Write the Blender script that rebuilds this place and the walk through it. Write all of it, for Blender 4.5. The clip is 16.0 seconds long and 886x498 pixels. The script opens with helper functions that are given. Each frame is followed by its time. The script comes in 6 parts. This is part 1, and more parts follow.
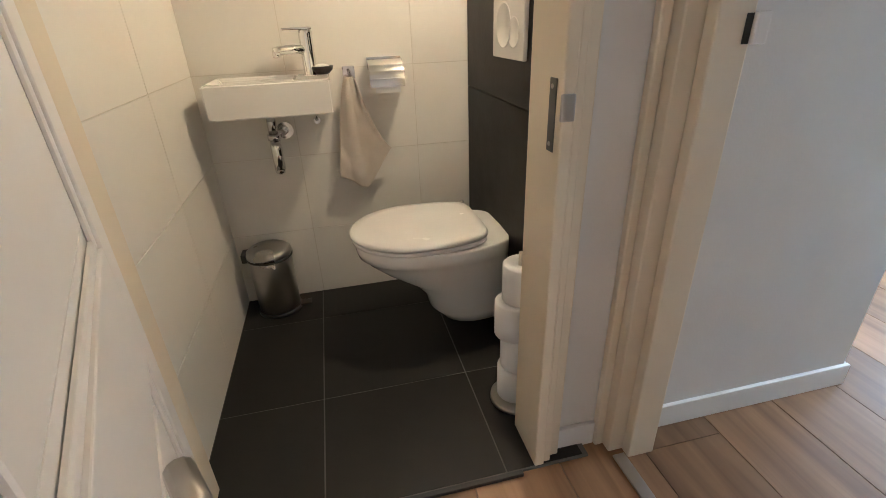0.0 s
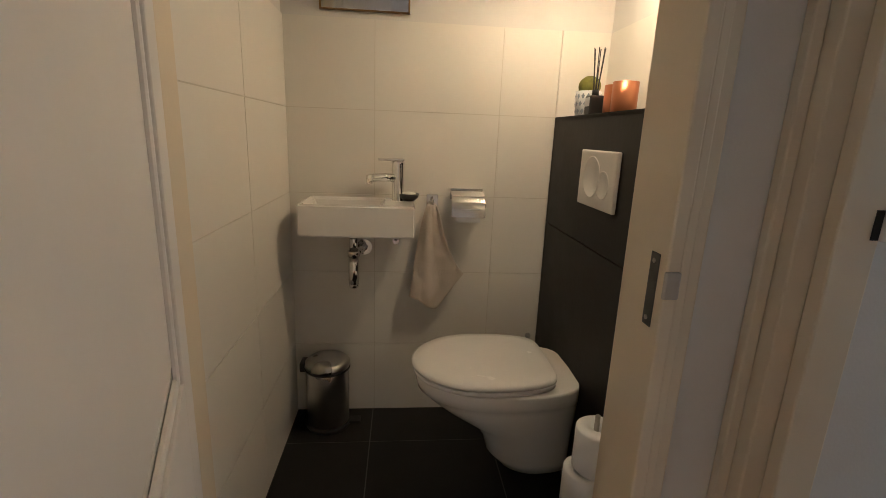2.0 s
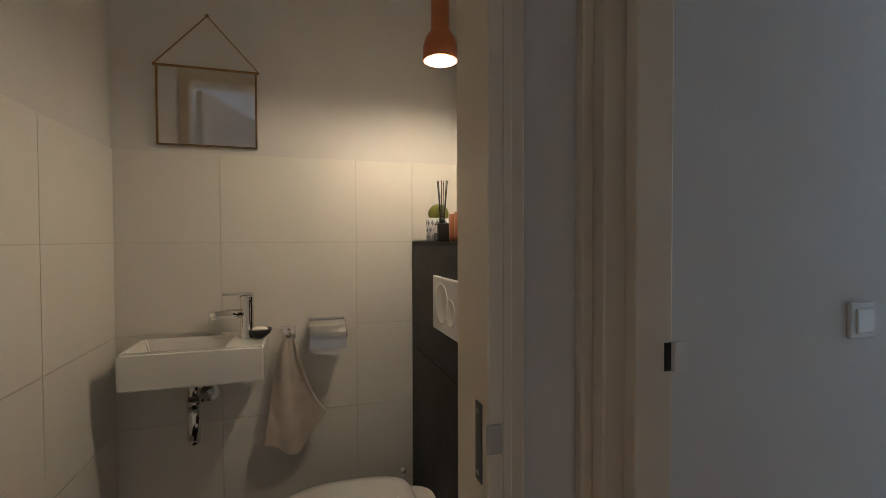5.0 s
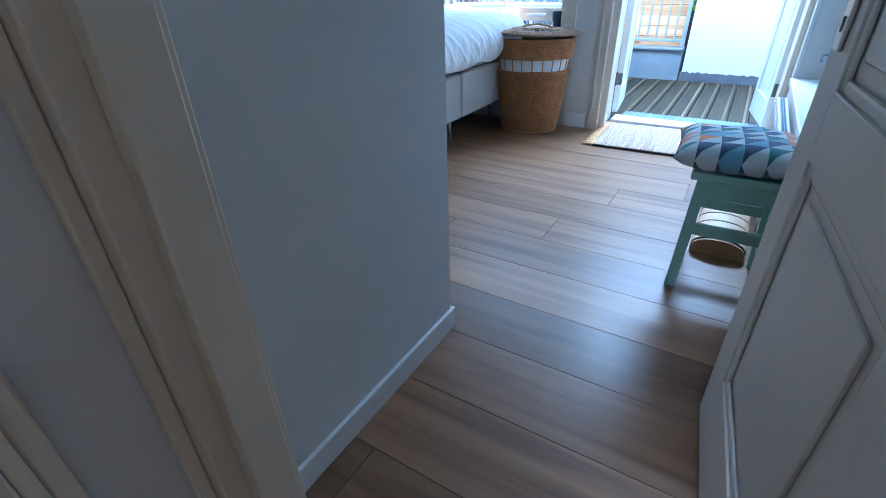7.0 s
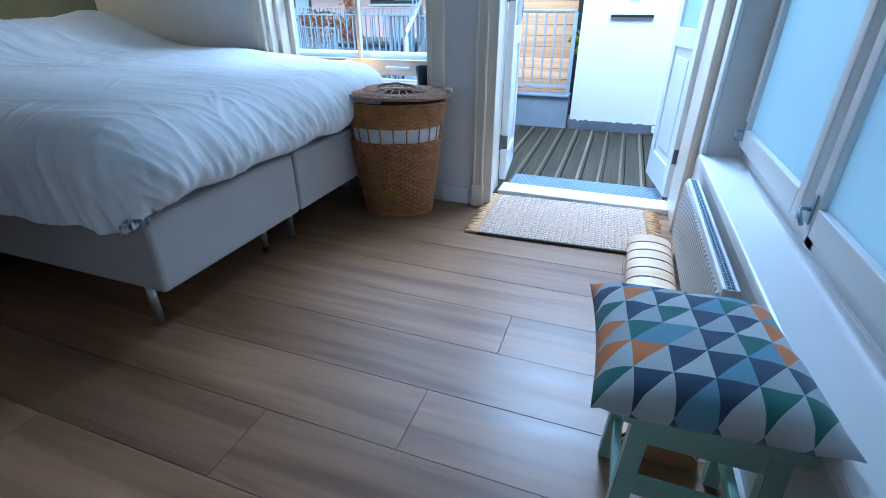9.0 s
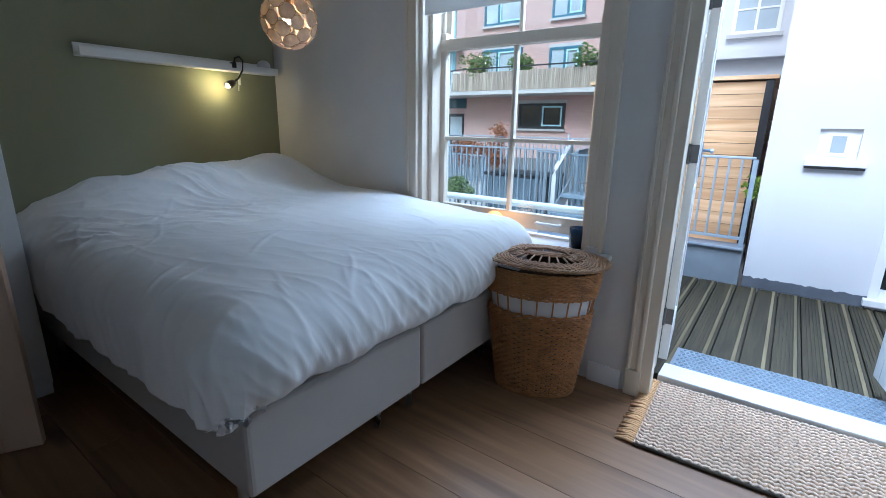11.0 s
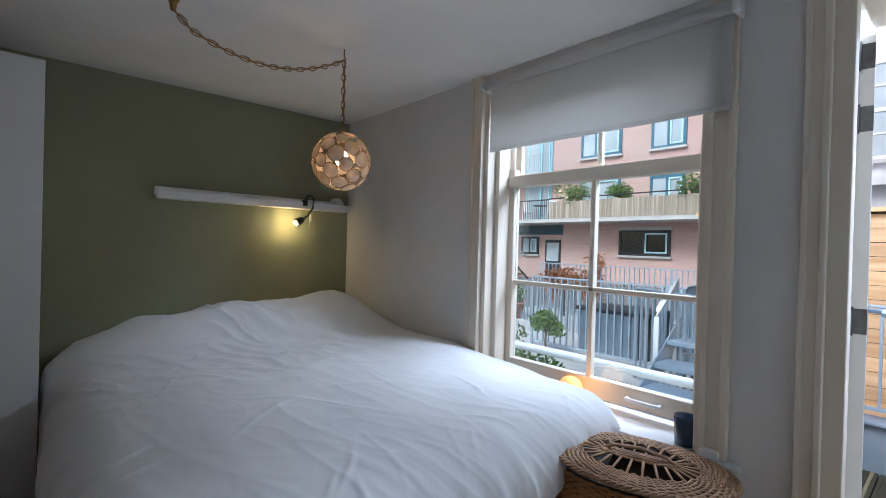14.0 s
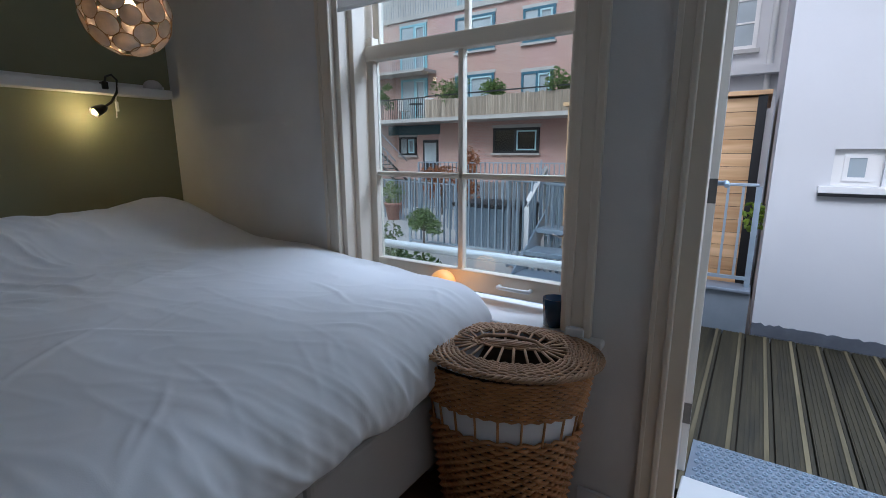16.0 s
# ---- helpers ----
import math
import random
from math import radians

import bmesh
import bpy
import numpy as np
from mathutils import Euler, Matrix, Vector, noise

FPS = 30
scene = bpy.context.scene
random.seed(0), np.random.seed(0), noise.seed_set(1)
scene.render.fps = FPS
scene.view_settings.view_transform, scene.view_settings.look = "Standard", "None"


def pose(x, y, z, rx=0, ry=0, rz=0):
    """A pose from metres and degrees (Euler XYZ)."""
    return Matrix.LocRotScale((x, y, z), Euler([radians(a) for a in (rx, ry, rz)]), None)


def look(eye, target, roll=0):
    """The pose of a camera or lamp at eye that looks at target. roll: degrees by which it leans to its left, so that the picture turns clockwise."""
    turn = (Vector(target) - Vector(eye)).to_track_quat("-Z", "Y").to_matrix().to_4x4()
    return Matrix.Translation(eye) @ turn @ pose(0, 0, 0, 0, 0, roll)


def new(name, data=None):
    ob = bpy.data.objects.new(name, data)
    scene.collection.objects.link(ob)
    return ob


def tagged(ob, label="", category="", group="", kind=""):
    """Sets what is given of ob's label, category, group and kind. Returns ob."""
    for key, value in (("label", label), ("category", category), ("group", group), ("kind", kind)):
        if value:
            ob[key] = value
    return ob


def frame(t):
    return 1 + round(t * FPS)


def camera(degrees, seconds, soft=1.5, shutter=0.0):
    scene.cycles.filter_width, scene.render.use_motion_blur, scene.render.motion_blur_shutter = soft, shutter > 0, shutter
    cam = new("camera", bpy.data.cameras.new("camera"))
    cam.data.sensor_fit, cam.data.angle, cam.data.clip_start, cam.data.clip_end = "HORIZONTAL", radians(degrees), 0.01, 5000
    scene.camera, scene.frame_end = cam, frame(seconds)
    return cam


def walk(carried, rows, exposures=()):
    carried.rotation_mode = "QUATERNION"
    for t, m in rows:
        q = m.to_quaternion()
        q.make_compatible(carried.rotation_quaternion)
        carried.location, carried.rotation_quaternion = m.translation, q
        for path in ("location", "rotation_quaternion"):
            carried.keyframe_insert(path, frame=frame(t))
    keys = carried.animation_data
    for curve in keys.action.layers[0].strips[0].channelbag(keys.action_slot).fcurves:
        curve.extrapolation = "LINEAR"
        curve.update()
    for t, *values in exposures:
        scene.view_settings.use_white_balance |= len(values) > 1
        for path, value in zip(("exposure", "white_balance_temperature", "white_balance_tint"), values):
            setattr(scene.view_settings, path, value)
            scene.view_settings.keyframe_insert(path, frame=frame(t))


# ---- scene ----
cam = camera(87.4, 16.0, soft=0.75)
PATH = [
    (0, (-1.411, -0.804, 1.058), (-1.027, 0.946, 0.167), -2.3),
    (0.5, (-1.441, -0.769, 1.066), (-1.163, 1.039, 0.257), -1.7),
    (1, (-1.453, -0.758, 1.084), (-1.228, 1.092, 0.358), -0.2),
    (1.5, (-1.46, -0.75, 1.092), (-1.254, 1.128, 0.435), 1.4),
    (2, (-1.456, -0.732, 1.136), (-1.269, 1.201, 0.659), 2.2),
    (2.5, (-1.458, -0.724, 1.213), (-1.266, 1.251, 0.962), 2.9),
    (3, (-1.447, -0.703, 1.261), (-1.263, 1.289, 1.277), 3.2),
    (3.2, (-1.448, -0.703, 1.28), (-1.26, 1.286, 1.374), 3.2),
    (5.3, (-1.272, -0.709, 1.19), (-0.471, 1.12, 1.063), -1.0),
    (5.5, (-1.25, -0.698, 1.154), (-0.283, 1.035, 0.913), -0.8),
    (5.9, (-1.207, -0.667, 1.097), (0.075, 0.788, 0.609), -0.5),
    (6, (-1.202, -0.676, 1.087), (0.133, 0.711, 0.544), -0.9),
    (6.5, (-1.147, -0.64, 1.024), (0.278, 0.484, 0.184), -1.2),
    (7, (-1.007, -0.615, 0.982), (0.452, 0.307, -0.028), -1.6),
    (7.5, (-0.796, -0.59, 0.998), (0.73, 0.204, -0.023), -2.1),
    (8, (-0.56, -0.556, 1.015), (1.035, 0.126, 0.02), -2.7),
    (8.2, (-0.437, -0.539, 1.014), (1.184, 0.104, 0.035), -2.4),
    (10.3, (0.204, -0.276, 1.18), (1.875, 0.549, 0.453), 1.9),
    (10.5, (0.23, -0.247, 1.195), (1.871, 0.674, 0.518), 1.6),
    (11, (0.285, -0.199, 1.234), (1.843, 0.944, 0.719), 1.0),
    (11.5, (0.315, -0.194, 1.285), (1.781, 1.131, 0.97), 0.6),
    (12, (0.34, -0.205, 1.318), (1.718, 1.236, 1.156), 0.4),
    (12.5, (0.418, -0.216, 1.344), (1.724, 1.297, 1.271), 0.6),
    (13, (0.483, -0.221, 1.368), (1.75, 1.326, 1.368), 1.1),
    (13.5, (0.584, -0.178, 1.361), (1.82, 1.394, 1.394), 1.7),
    (14, (0.739, -0.06, 1.335), (2.061, 1.44, 1.323), 1.6),
    (14.5, (0.849, -0.061, 1.322), (2.321, 1.289, 1.221), 0.8),
    (15, (0.884, -0.086, 1.294), (2.512, 1.058, 1.093), 0.2),
    (15.5, (0.912, -0.053, 1.268), (2.637, 0.911, 0.961), -0.1),
    (16, (0.982, 0.047, 1.26), (2.605, 1.141, 0.847), -0.3),
]
walk(cam, [(t, look(eye, target, roll)) for t, eye, target, roll in PATH], exposures=((0, 2.3, 5600, 8), (0.5, 1.85, 5700, 9), (1.5, 1.38, 5900, 10), (3, 0.9, 6250, 10), (5.3, 0.65, 5200, 8), (6, 0.35, 4450, 3), (7, 1.1, 4200, 2), (8.2, 1.0, 4300, 3), (10.3, 0.08, 4600, 5), (11, 0.25, 4950, 7), (12.5, 0.6, 5500, 11), (14, 0.2, 5500, 12), (15, -0.5, 5350, 12), (16, -0.62, 5350, 12)))

# ---- light ----
world = bpy.data.worlds.new("overcast_sky")
scene.world = world
world.use_nodes = True
wn = world.node_tree
sky = wn.nodes.new("ShaderNodeTexSky")
sky.sky_type, sky.sun_disc = "NISHITA", False
sky.sun_elevation, sky.sun_rotation = radians(43), radians(278)
sky.air_density, sky.dust_density, sky.ozone_density = 1.0, 4.0, 1.0
wn.nodes["Background"].inputs["Strength"].default_value = 0.15
wn.links.new(sky.outputs[0], wn.nodes["Background"].inputs["Color"])


def lamp(name, kind, power, matrix, color=(1, 1, 1), size=0.1, size_y=0.0):
    data = bpy.data.lights.new(name, kind)
    data.color = color
    if kind == "SUN":
        data.energy, data.angle = power, size
    else:
        data.energy = power
        if kind == "AREA":
            data.size = size
            if size_y:
                data.shape, data.size_y = "RECTANGLE", size_y
        else:
            data.shadow_soft_size = size
    ob = new(name, data)
    ob.matrix_world = matrix
    return ob


lamp("sun", "SUN", 2.4, look((-10, -2, 13), (4, 0, 0)), (1, 0.97, 0.92), radians(25))
# sky light that enters by the window, the terrace door and the side window
lamp("window_skylight", "AREA", 50, look((3.35, 1.05, 2.75), (1.2, 1.2, 0.5)), (0.80, 0.89, 1.0), 1.2, 0.7)
lamp("door_skylight", "AREA", 98, look((3.5, -0.32, 2.75), (0.6, -0.3, 0.2)), (0.80, 0.89, 1.0), 0.95, 0.7)
lamp("side_skylight", "AREA", 17, look((1.3, -1.75, 2.3), (1.2, 0.3, 0.3)), (0.80, 0.89, 1.0), 1.5, 0.6)


# unseen fill lamp added to brighten the hall
lamp("hall_fill", "AREA", 0.8, look((-3.0, -1.0, 1.5), (-1.0, -0.9, 1.0)), (0.85, 0.92, 1.0), 0.6, 0.9)


# ---- materials ----
def mat(name, col, rough=0.5, metal=0.0, var=0.1, scale=5.0, bump=0.1, bscale=80.0, rnd=0.0, depth=0.002, sheen=0.0, coat=0.0, trans=0.0):
    m = bpy.data.materials.new(name)
    m.use_nodes = True
    n, l = m.node_tree.nodes, m.node_tree.links
    b = n["Principled BSDF"]
    b.inputs["Roughness"].default_value = rough
    b.inputs["Metallic"].default_value = metal
    b.inputs["Sheen Weight"].default_value = sheen
    b.inputs["Coat Weight"].default_value = coat
    b.inputs["Transmission Weight"].default_value = trans
    co = n.new("ShaderNodeTexCoord")
    n1 = n.new("ShaderNodeTexNoise")
    n1.inputs["Scale"].default_value, n1.inputs["Detail"].default_value = scale, 6
    l.new(co.outputs["Object"], n1.inputs["Vector"])
    ramp = n.new("ShaderNodeMapRange")
    ramp.inputs["From Min"].default_value, ramp.inputs["From Max"].default_value = 0.25, 0.75
    ramp.inputs["To Min"].default_value, ramp.inputs["To Max"].default_value = 1 - var, 1 + var
    l.new(n1.outputs["Fac"], ramp.inputs["Value"])
    value = ramp.outputs["Result"]
    if rnd:
        oi = n.new("ShaderNodeObjectInfo")
        r2 = n.new("ShaderNodeMapRange")
        r2.inputs["To Min"].default_value, r2.inputs["To Max"].default_value = 1 - rnd, 1 + rnd
        l.new(oi.outputs["Random"], r2.inputs["Value"])
        mul = n.new("ShaderNodeMath")
        mul.operation = "MULTIPLY"
        l.new(value, mul.inputs[0])
        l.new(r2.outputs["Result"], mul.inputs[1])
        value = mul.outputs[0]
    hsv = n.new("ShaderNodeHueSaturation")
    hsv.inputs["Color"].default_value = (*col, 1)
    l.new(value, hsv.inputs["Value"])
    l.new(hsv.outputs["Color"], b.inputs["Base Color"])
    n2 = n.new("ShaderNodeTexNoise")
    n2.inputs["Scale"].default_value, n2.inputs["Detail"].default_value = bscale, 4
    l.new(co.outputs["Object"], n2.inputs["Vector"])
    bp = n.new("ShaderNodeBump")
    bp.inputs["Strength"].default_value, bp.inputs["Distance"].default_value = bump, depth
    l.new(n2.outputs["Fac"], bp.inputs["Height"])
    l.new(bp.outputs["Normal"], b.inputs["Normal"])
    r3 = n.new("ShaderNodeMapRange")
    r3.inputs["To Min"].default_value, r3.inputs["To Max"].default_value = max(rough - 0.08, 0.02), min(rough + 0.08, 1)
    l.new(n1.outputs["Fac"], r3.inputs["Value"])
    l.new(r3.outputs["Result"], b.inputs["Roughness"])
    return m


def wood(name, dark, light, rough=0.45, along="y", grain=26.0, rnd=0.15, bump=0.15, knots=0.0):
    m = bpy.data.materials.new(name)
    m.use_nodes = True
    n, l = m.node_tree.nodes, m.node_tree.links
    b = n["Principled BSDF"]
    co, mp, oi = n.new("ShaderNodeTexCoord"), n.new("ShaderNodeMapping"), n.new("ShaderNodeObjectInfo")
    mp.inputs["Scale"].default_value = {"x": (0.06, 1, 1), "y": (1, 0.06, 1), "z": (1, 1, 0.06)}[along]
    off = n.new("ShaderNodeVectorMath")
    off.operation = "MULTIPLY_ADD"
    off.inputs[1].default_value = (7.3, 5.1, 3.7)
    l.new(oi.outputs["Random"], off.inputs[0])
    l.new(co.outputs["Object"], off.inputs[2])
    l.new(off.outputs[0], mp.inputs["Vector"])
    fine, broad = n.new("ShaderNodeTexNoise"), n.new("ShaderNodeTexNoise")
    fine.inputs["Scale"].default_value, fine.inputs["Detail"].default_value, fine.inputs["Distortion"].default_value = grain, 8, 0.6
    broad.inputs["Scale"].default_value, broad.inputs["Detail"].default_value, broad.inputs["Distortion"].default_value = grain * 0.22, 4, 1.5
    for k in (fine, broad):
        l.new(mp.outputs[0], k.inputs["Vector"])
    add = n.new("ShaderNodeMath")
    add.operation = "ADD"
    l.new(fine.outputs["Fac"], add.inputs[0])
    l.new(broad.outputs["Fac"], add.inputs[1])
    cr = n.new("ShaderNodeValToRGB")
    cr.color_ramp.elements[0].position, cr.color_ramp.elements[1].position = 0.36, 0.68
    cr.color_ramp.elements[0].color, cr.color_ramp.elements[1].color = (*dark, 1), (*light, 1)
    half = n.new("ShaderNodeMath")
    half.operation = "MULTIPLY"
    half.inputs[1].default_value = 0.5
    l.new(add.outputs[0], half.inputs[0])
    l.new(half.outputs[0], cr.inputs["Fac"])
    rr = n.new("ShaderNodeMapRange")
    rr.inputs["To Min"].default_value, rr.inputs["To Max"].default_value = 1 - rnd, 1 + rnd
    l.new(oi.outputs["Random"], rr.inputs["Value"])
    hsv = n.new("ShaderNodeHueSaturation")
    l.new(cr.outputs["Color"], hsv.inputs["Color"])
    l.new(rr.outputs["Result"], hsv.inputs["Value"])
    colour = hsv.outputs["Color"]
    if knots:
        vor = n.new("ShaderNodeTexVoronoi")
        vor.inputs["Scale"].default_value = knots
        mp2 = n.new("ShaderNodeMapping")
        mp2.inputs["Scale"].default_value = {"x": (0.4, 1, 1), "y": (1, 0.4, 1), "z": (1, 1, 0.4)}[along]
        l.new(off.outputs[0], mp2.inputs["Vector"])
        l.new(mp2.outputs[0], vor.inputs["Vector"])
        kr = n.new("ShaderNodeMapRange")
        kr.inputs["From Min"].default_value, kr.inputs["From Max"].default_value = 0.03, 0.09
        l.new(vor.outputs["Distance"], kr.inputs["Value"])
        mx = n.new("ShaderNodeMix")
        mx.data_type = "RGBA"
        mx.inputs["A"].default_value = (dark[0] * 0.45, dark[1] * 0.4, dark[2] * 0.35, 1)
        l.new(kr.outputs["Result"], mx.inputs["Factor"])
        l.new(colour, mx.inputs["B"])
        colour = mx.outputs["Result"]
    l.new(colour, b.inputs["Base Color"])
    bp = n.new("ShaderNodeBump")
    bp.inputs["Strength"].default_value, bp.inputs["Distance"].default_value = bump, 0.002
    l.new(fine.outputs["Fac"], bp.inputs["Height"])
    l.new(bp.outputs["Normal"], b.inputs["Normal"])
    r3 = n.new("ShaderNodeMapRange")
    r3.inputs["To Min"].default_value, r3.inputs["To Max"].default_value = rough - 0.1, rough + 0.12
    l.new(broad.outputs["Fac"], r3.inputs["Value"])
    l.new(r3.outputs["Result"], b.inputs["Roughness"])
    return m


def glass(name, tint=(0.93, 0.97, 0.96), gloss=0.02):
    m = bpy.data.materials.new(name)
    m.use_nodes = True
    n, l = m.node_tree.nodes, m.node_tree.links
    tr, gl, mx, fr = (n.new("ShaderNode" + k) for k in ("BsdfTransparent", "BsdfGlossy", "MixShader", "Fresnel"))
    tr.inputs[0].default_value = (*tint, 1)
    gl.inputs["Roughness"].default_value = gloss
    fr.inputs["IOR"].default_value = 1.45
    l.new(fr.outputs[0], mx.inputs[0])
    l.new(tr.outputs[0], mx.inputs[1])
    l.new(gl.outputs[0], mx.inputs[2])
    l.new(mx.outputs[0], n["Material Output"].inputs["Surface"])
    return m


def glow(name, col, power):
    m = bpy.data.materials.new(name)
    m.use_nodes = True
    b = m.node_tree.nodes["Principled BSDF"]
    b.inputs["Base Color"].default_value = (*col, 1)
    b.inputs["Emission Color"].default_value = (*col, 1)
    b.inputs["Emission Strength"].default_value = power
    return m


M = dict(
    white_wall=mat("white_plaster", (0.70, 0.68, 0.65), 0.85, var=0.04, bump=0.25, bscale=140),
    green_wall=mat("sage_green_paint", (0.26, 0.26, 0.158), 0.85, var=0.05, bump=0.2, bscale=140),
    ceiling=mat("ceiling_paint", (0.80, 0.79, 0.77), 0.9, var=0.03, bump=0.15, bscale=100),
    trim=mat("cream_gloss_paint", (0.73, 0.65, 0.53), 0.32, var=0.04, bump=0.08, bscale=50),
    white_paint=mat("white_gloss_paint", (0.80, 0.79, 0.77), 0.35, var=0.03, bump=0.06, bscale=50),
    door_paint=mat("door_white_paint", (0.74, 0.70, 0.65), 0.4, var=0.04, bump=0.08, bscale=60),
    beige_door=mat("beige_door_paint", (0.62, 0.44, 0.31), 0.42, var=0.04, bump=0.08, bscale=60),
    frame_paint=mat("cream_frame_paint", (0.72, 0.63, 0.49), 0.38, var=0.035, scale=7, bump=0.1, bscale=45),
    dark_steel=mat("dull_dark_steel", (0.16, 0.16, 0.16), 0.42, 0.9, var=0.15, scale=30),
    blind_cloth=mat("blind_cloth", (0.74, 0.73, 0.71), 0.9, var=0.03, bump=0.25, bscale=500),
    frosted=mat("frosted_glass", (0.72, 0.84, 0.86), 0.35, var=0.03, scale=2, bump=0.05, bscale=300),
    oak=wood("brown_oak", (0.165, 0.085, 0.039), (0.37, 0.208, 0.103), 0.38, "y", 22, 0.30, 0.15, knots=1.9),
    tile_white=mat("white_wall_tile", (0.76, 0.73, 0.67), 0.42, var=0.02, scale=5, bump=0.06, bscale=25, rnd=0.015),
    grout=mat("pale_grout", (0.66, 0.62, 0.55), 0.9, var=0.1, bump=0.3),
    tile_dark=mat("anthracite_tile", (0.015, 0.0138, 0.0132), 0.5, var=0.2, scale=14, bump=0.15, bscale=60, rnd=0.08),
    grout_dark=mat("grey_grout", (0.13, 0.12, 0.11), 0.9, var=0.1),
    ceramic=mat("white_ceramic", (0.82, 0.80, 0.76), 0.08, var=0.015, bump=0.0, coat=0.4),
    plastic=mat("white_plastic", (0.80, 0.78, 0.75), 0.25, var=0.02, bump=0.0),
    chrome=mat("chrome", (0.75, 0.74, 0.72), 0.12, 1.0, var=0.03, bump=0.02),
    steel=mat("brushed_steel", (0.50, 0.48, 0.46), 0.3, 1.0, var=0.08, bump=0.08, bscale=200),
    black=mat("black_plastic", (0.015, 0.015, 0.016), 0.4, var=0.1),
    brass=mat("antique_brass", (0.33, 0.20, 0.08), 0.34, 1.0, var=0.2, scale=30),
    copper=mat("copper_lamp", (0.50, 0.20, 0.10), 0.38, 0.8, var=0.08),
    duvet=mat("white_cotton", (0.80, 0.79, 0.78), 0.92, var=0.025, bump=0.25, bscale=420, sheen=0.2, depth=0.001),
    bedbase=mat("grey_beige_fabric", (0.43, 0.39, 0.35), 0.95, var=0.05, bump=0.4, bscale=600, sheen=0.2),
    mattress=mat("mattress_cover", (0.50, 0.49, 0.48), 0.95, var=0.05, bump=0.3, bscale=400),
    wicker=mat("wicker", (0.42, 0.19, 0.062), 0.5, var=0.3, scale=22, bump=0.3, bscale=160),
    wicker_dark=mat("wicker_lid", (0.42, 0.25, 0.135), 0.5, var=0.35, scale=24, bump=0.3, bscale=160),
    linen=mat("white_linen", (0.74, 0.74, 0.75), 0.95, var=0.04, bump=0.3, bscale=300),
    towel=mat("beige_terry", (0.62, 0.54, 0.46), 0.97, var=0.08, bump=0.9, bscale=260, depth=0.004, sheen=0.3),
    jute=mat("jute_braid", (0.76, 0.60, 0.46), 0.95, var=0.2, scale=60, bump=0.8, bscale=240, depth=0.003),
    mint=mat("mint_green_paint", (0.36, 0.56, 0.47), 0.42, var=0.06, bump=0.1),
    glass=glass("window_glass"),
    bluish=mat("dark_blue_glass", (0.006, 0.03, 0.07), 0.08, var=0.05, coat=0.5),
    deck_pale=wood("pale_deck_batten", (0.13, 0.10, 0.045), (0.27, 0.215, 0.115), 0.6, "x", 30, 0.2, 0.3),
    deck=wood("wet_deck_board", (0.022, 0.018, 0.008), (0.085, 0.066, 0.030), 0.6, "x", 30, 0.2, 0.3),
    render_white=mat("white_render", (0.66, 0.66, 0.67), 0.85, var=0.03, scale=2, bump=0.22, bscale=26, depth=0.004),
    bitumen=mat("lead_flashing", (0.12, 0.13, 0.15), 0.6, var=0.25, scale=8, bump=0.4, bscale=20),
    parapet=mat("grey_blue_render", (0.22, 0.25, 0.28), 0.8, var=0.12, scale=5, bump=0.4, bscale=40),
    galv=mat("galvanised_steel", (0.34, 0.41, 0.48), 0.5, 0.4, var=0.12, scale=14, bump=0.1),
    zinc=mat("grey_metal_paint", (0.27, 0.31, 0.36), 0.5, 0.2, var=0.12, scale=8),
    pine=wood("pine_cladding", (0.50, 0.29, 0.13), (0.78, 0.55, 0.32), 0.6, "y", 20, 0.14, 0.15, knots=4.0),
    brick=mat("pink_brick", (0.37, 0.19, 0.145), 0.9, var=0.2, scale=3, bump=0.3, bscale=8),
    concrete=mat("pale_concrete", (0.52, 0.51, 0.49), 0.9, var=0.12, scale=2),
    blue_frame=mat("blue_window_frame", (0.045, 0.15, 0.22), 0.5, var=0.1),
    dark_frame=mat("dark_window_frame", (0.02, 0.022, 0.025), 0.5, var=0.1),
    # pale base colour carries the sky's reflection in distant panes
    sky_tinted_glass=mat("sky_tinted_pane", (0.42, 0.48, 0.51), 0.08, var=0.3, scale=0.7, bump=0.0),
    dark_glass=mat("dark_window_pane", (0.015, 0.018, 0.02), 0.06, var=0.3, scale=0.7, bump=0.0),
    reed=wood("reed_screen", (0.28, 0.225, 0.17), (0.52, 0.45, 0.36), 0.8, "z", 20, 0.2, 0.3),
    leaf=mat("leaf_green", (0.075, 0.115, 0.03), 0.55, var=0.4, scale=30),
    leaf_red=mat("autumn_leaf", (0.25, 0.09, 0.03), 0.6, var=0.5, scale=30),
    # bark of the plants, also the dark tone behind the basket's weave
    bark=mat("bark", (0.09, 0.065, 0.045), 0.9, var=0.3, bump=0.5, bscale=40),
    paving=mat("garden_paving", (0.20, 0.19, 0.18), 0.85, var=0.2, scale=1.2, bump=0.3, bscale=12),
    soil=mat("soil", (0.06, 0.045, 0.03), 0.95, var=0.3),
)


def let_through(m, tint, share):
    """Lets part of the light pass through a thin cloth, shell or frosted pane, scattered."""
    n, l = m.node_tree.nodes, m.node_tree.links
    tr, mx = n.new("ShaderNodeBsdfTranslucent"), n.new("ShaderNodeMixShader")
    tr.inputs[0].default_value, mx.inputs[0].default_value = (*tint, 1), share
    l.new(n["Principled BSDF"].outputs[0], mx.inputs[1])
    l.new(tr.outputs[0], mx.inputs[2])
    l.new(mx.outputs[0], n["Material Output"].inputs["Surface"])
    return m


M["tile_dark"].node_tree.nodes["Principled BSDF"].inputs["Specular IOR Level"].default_value = 0.3
let_through(M["blind_cloth"], (0.78, 0.76, 0.72), 0.45)
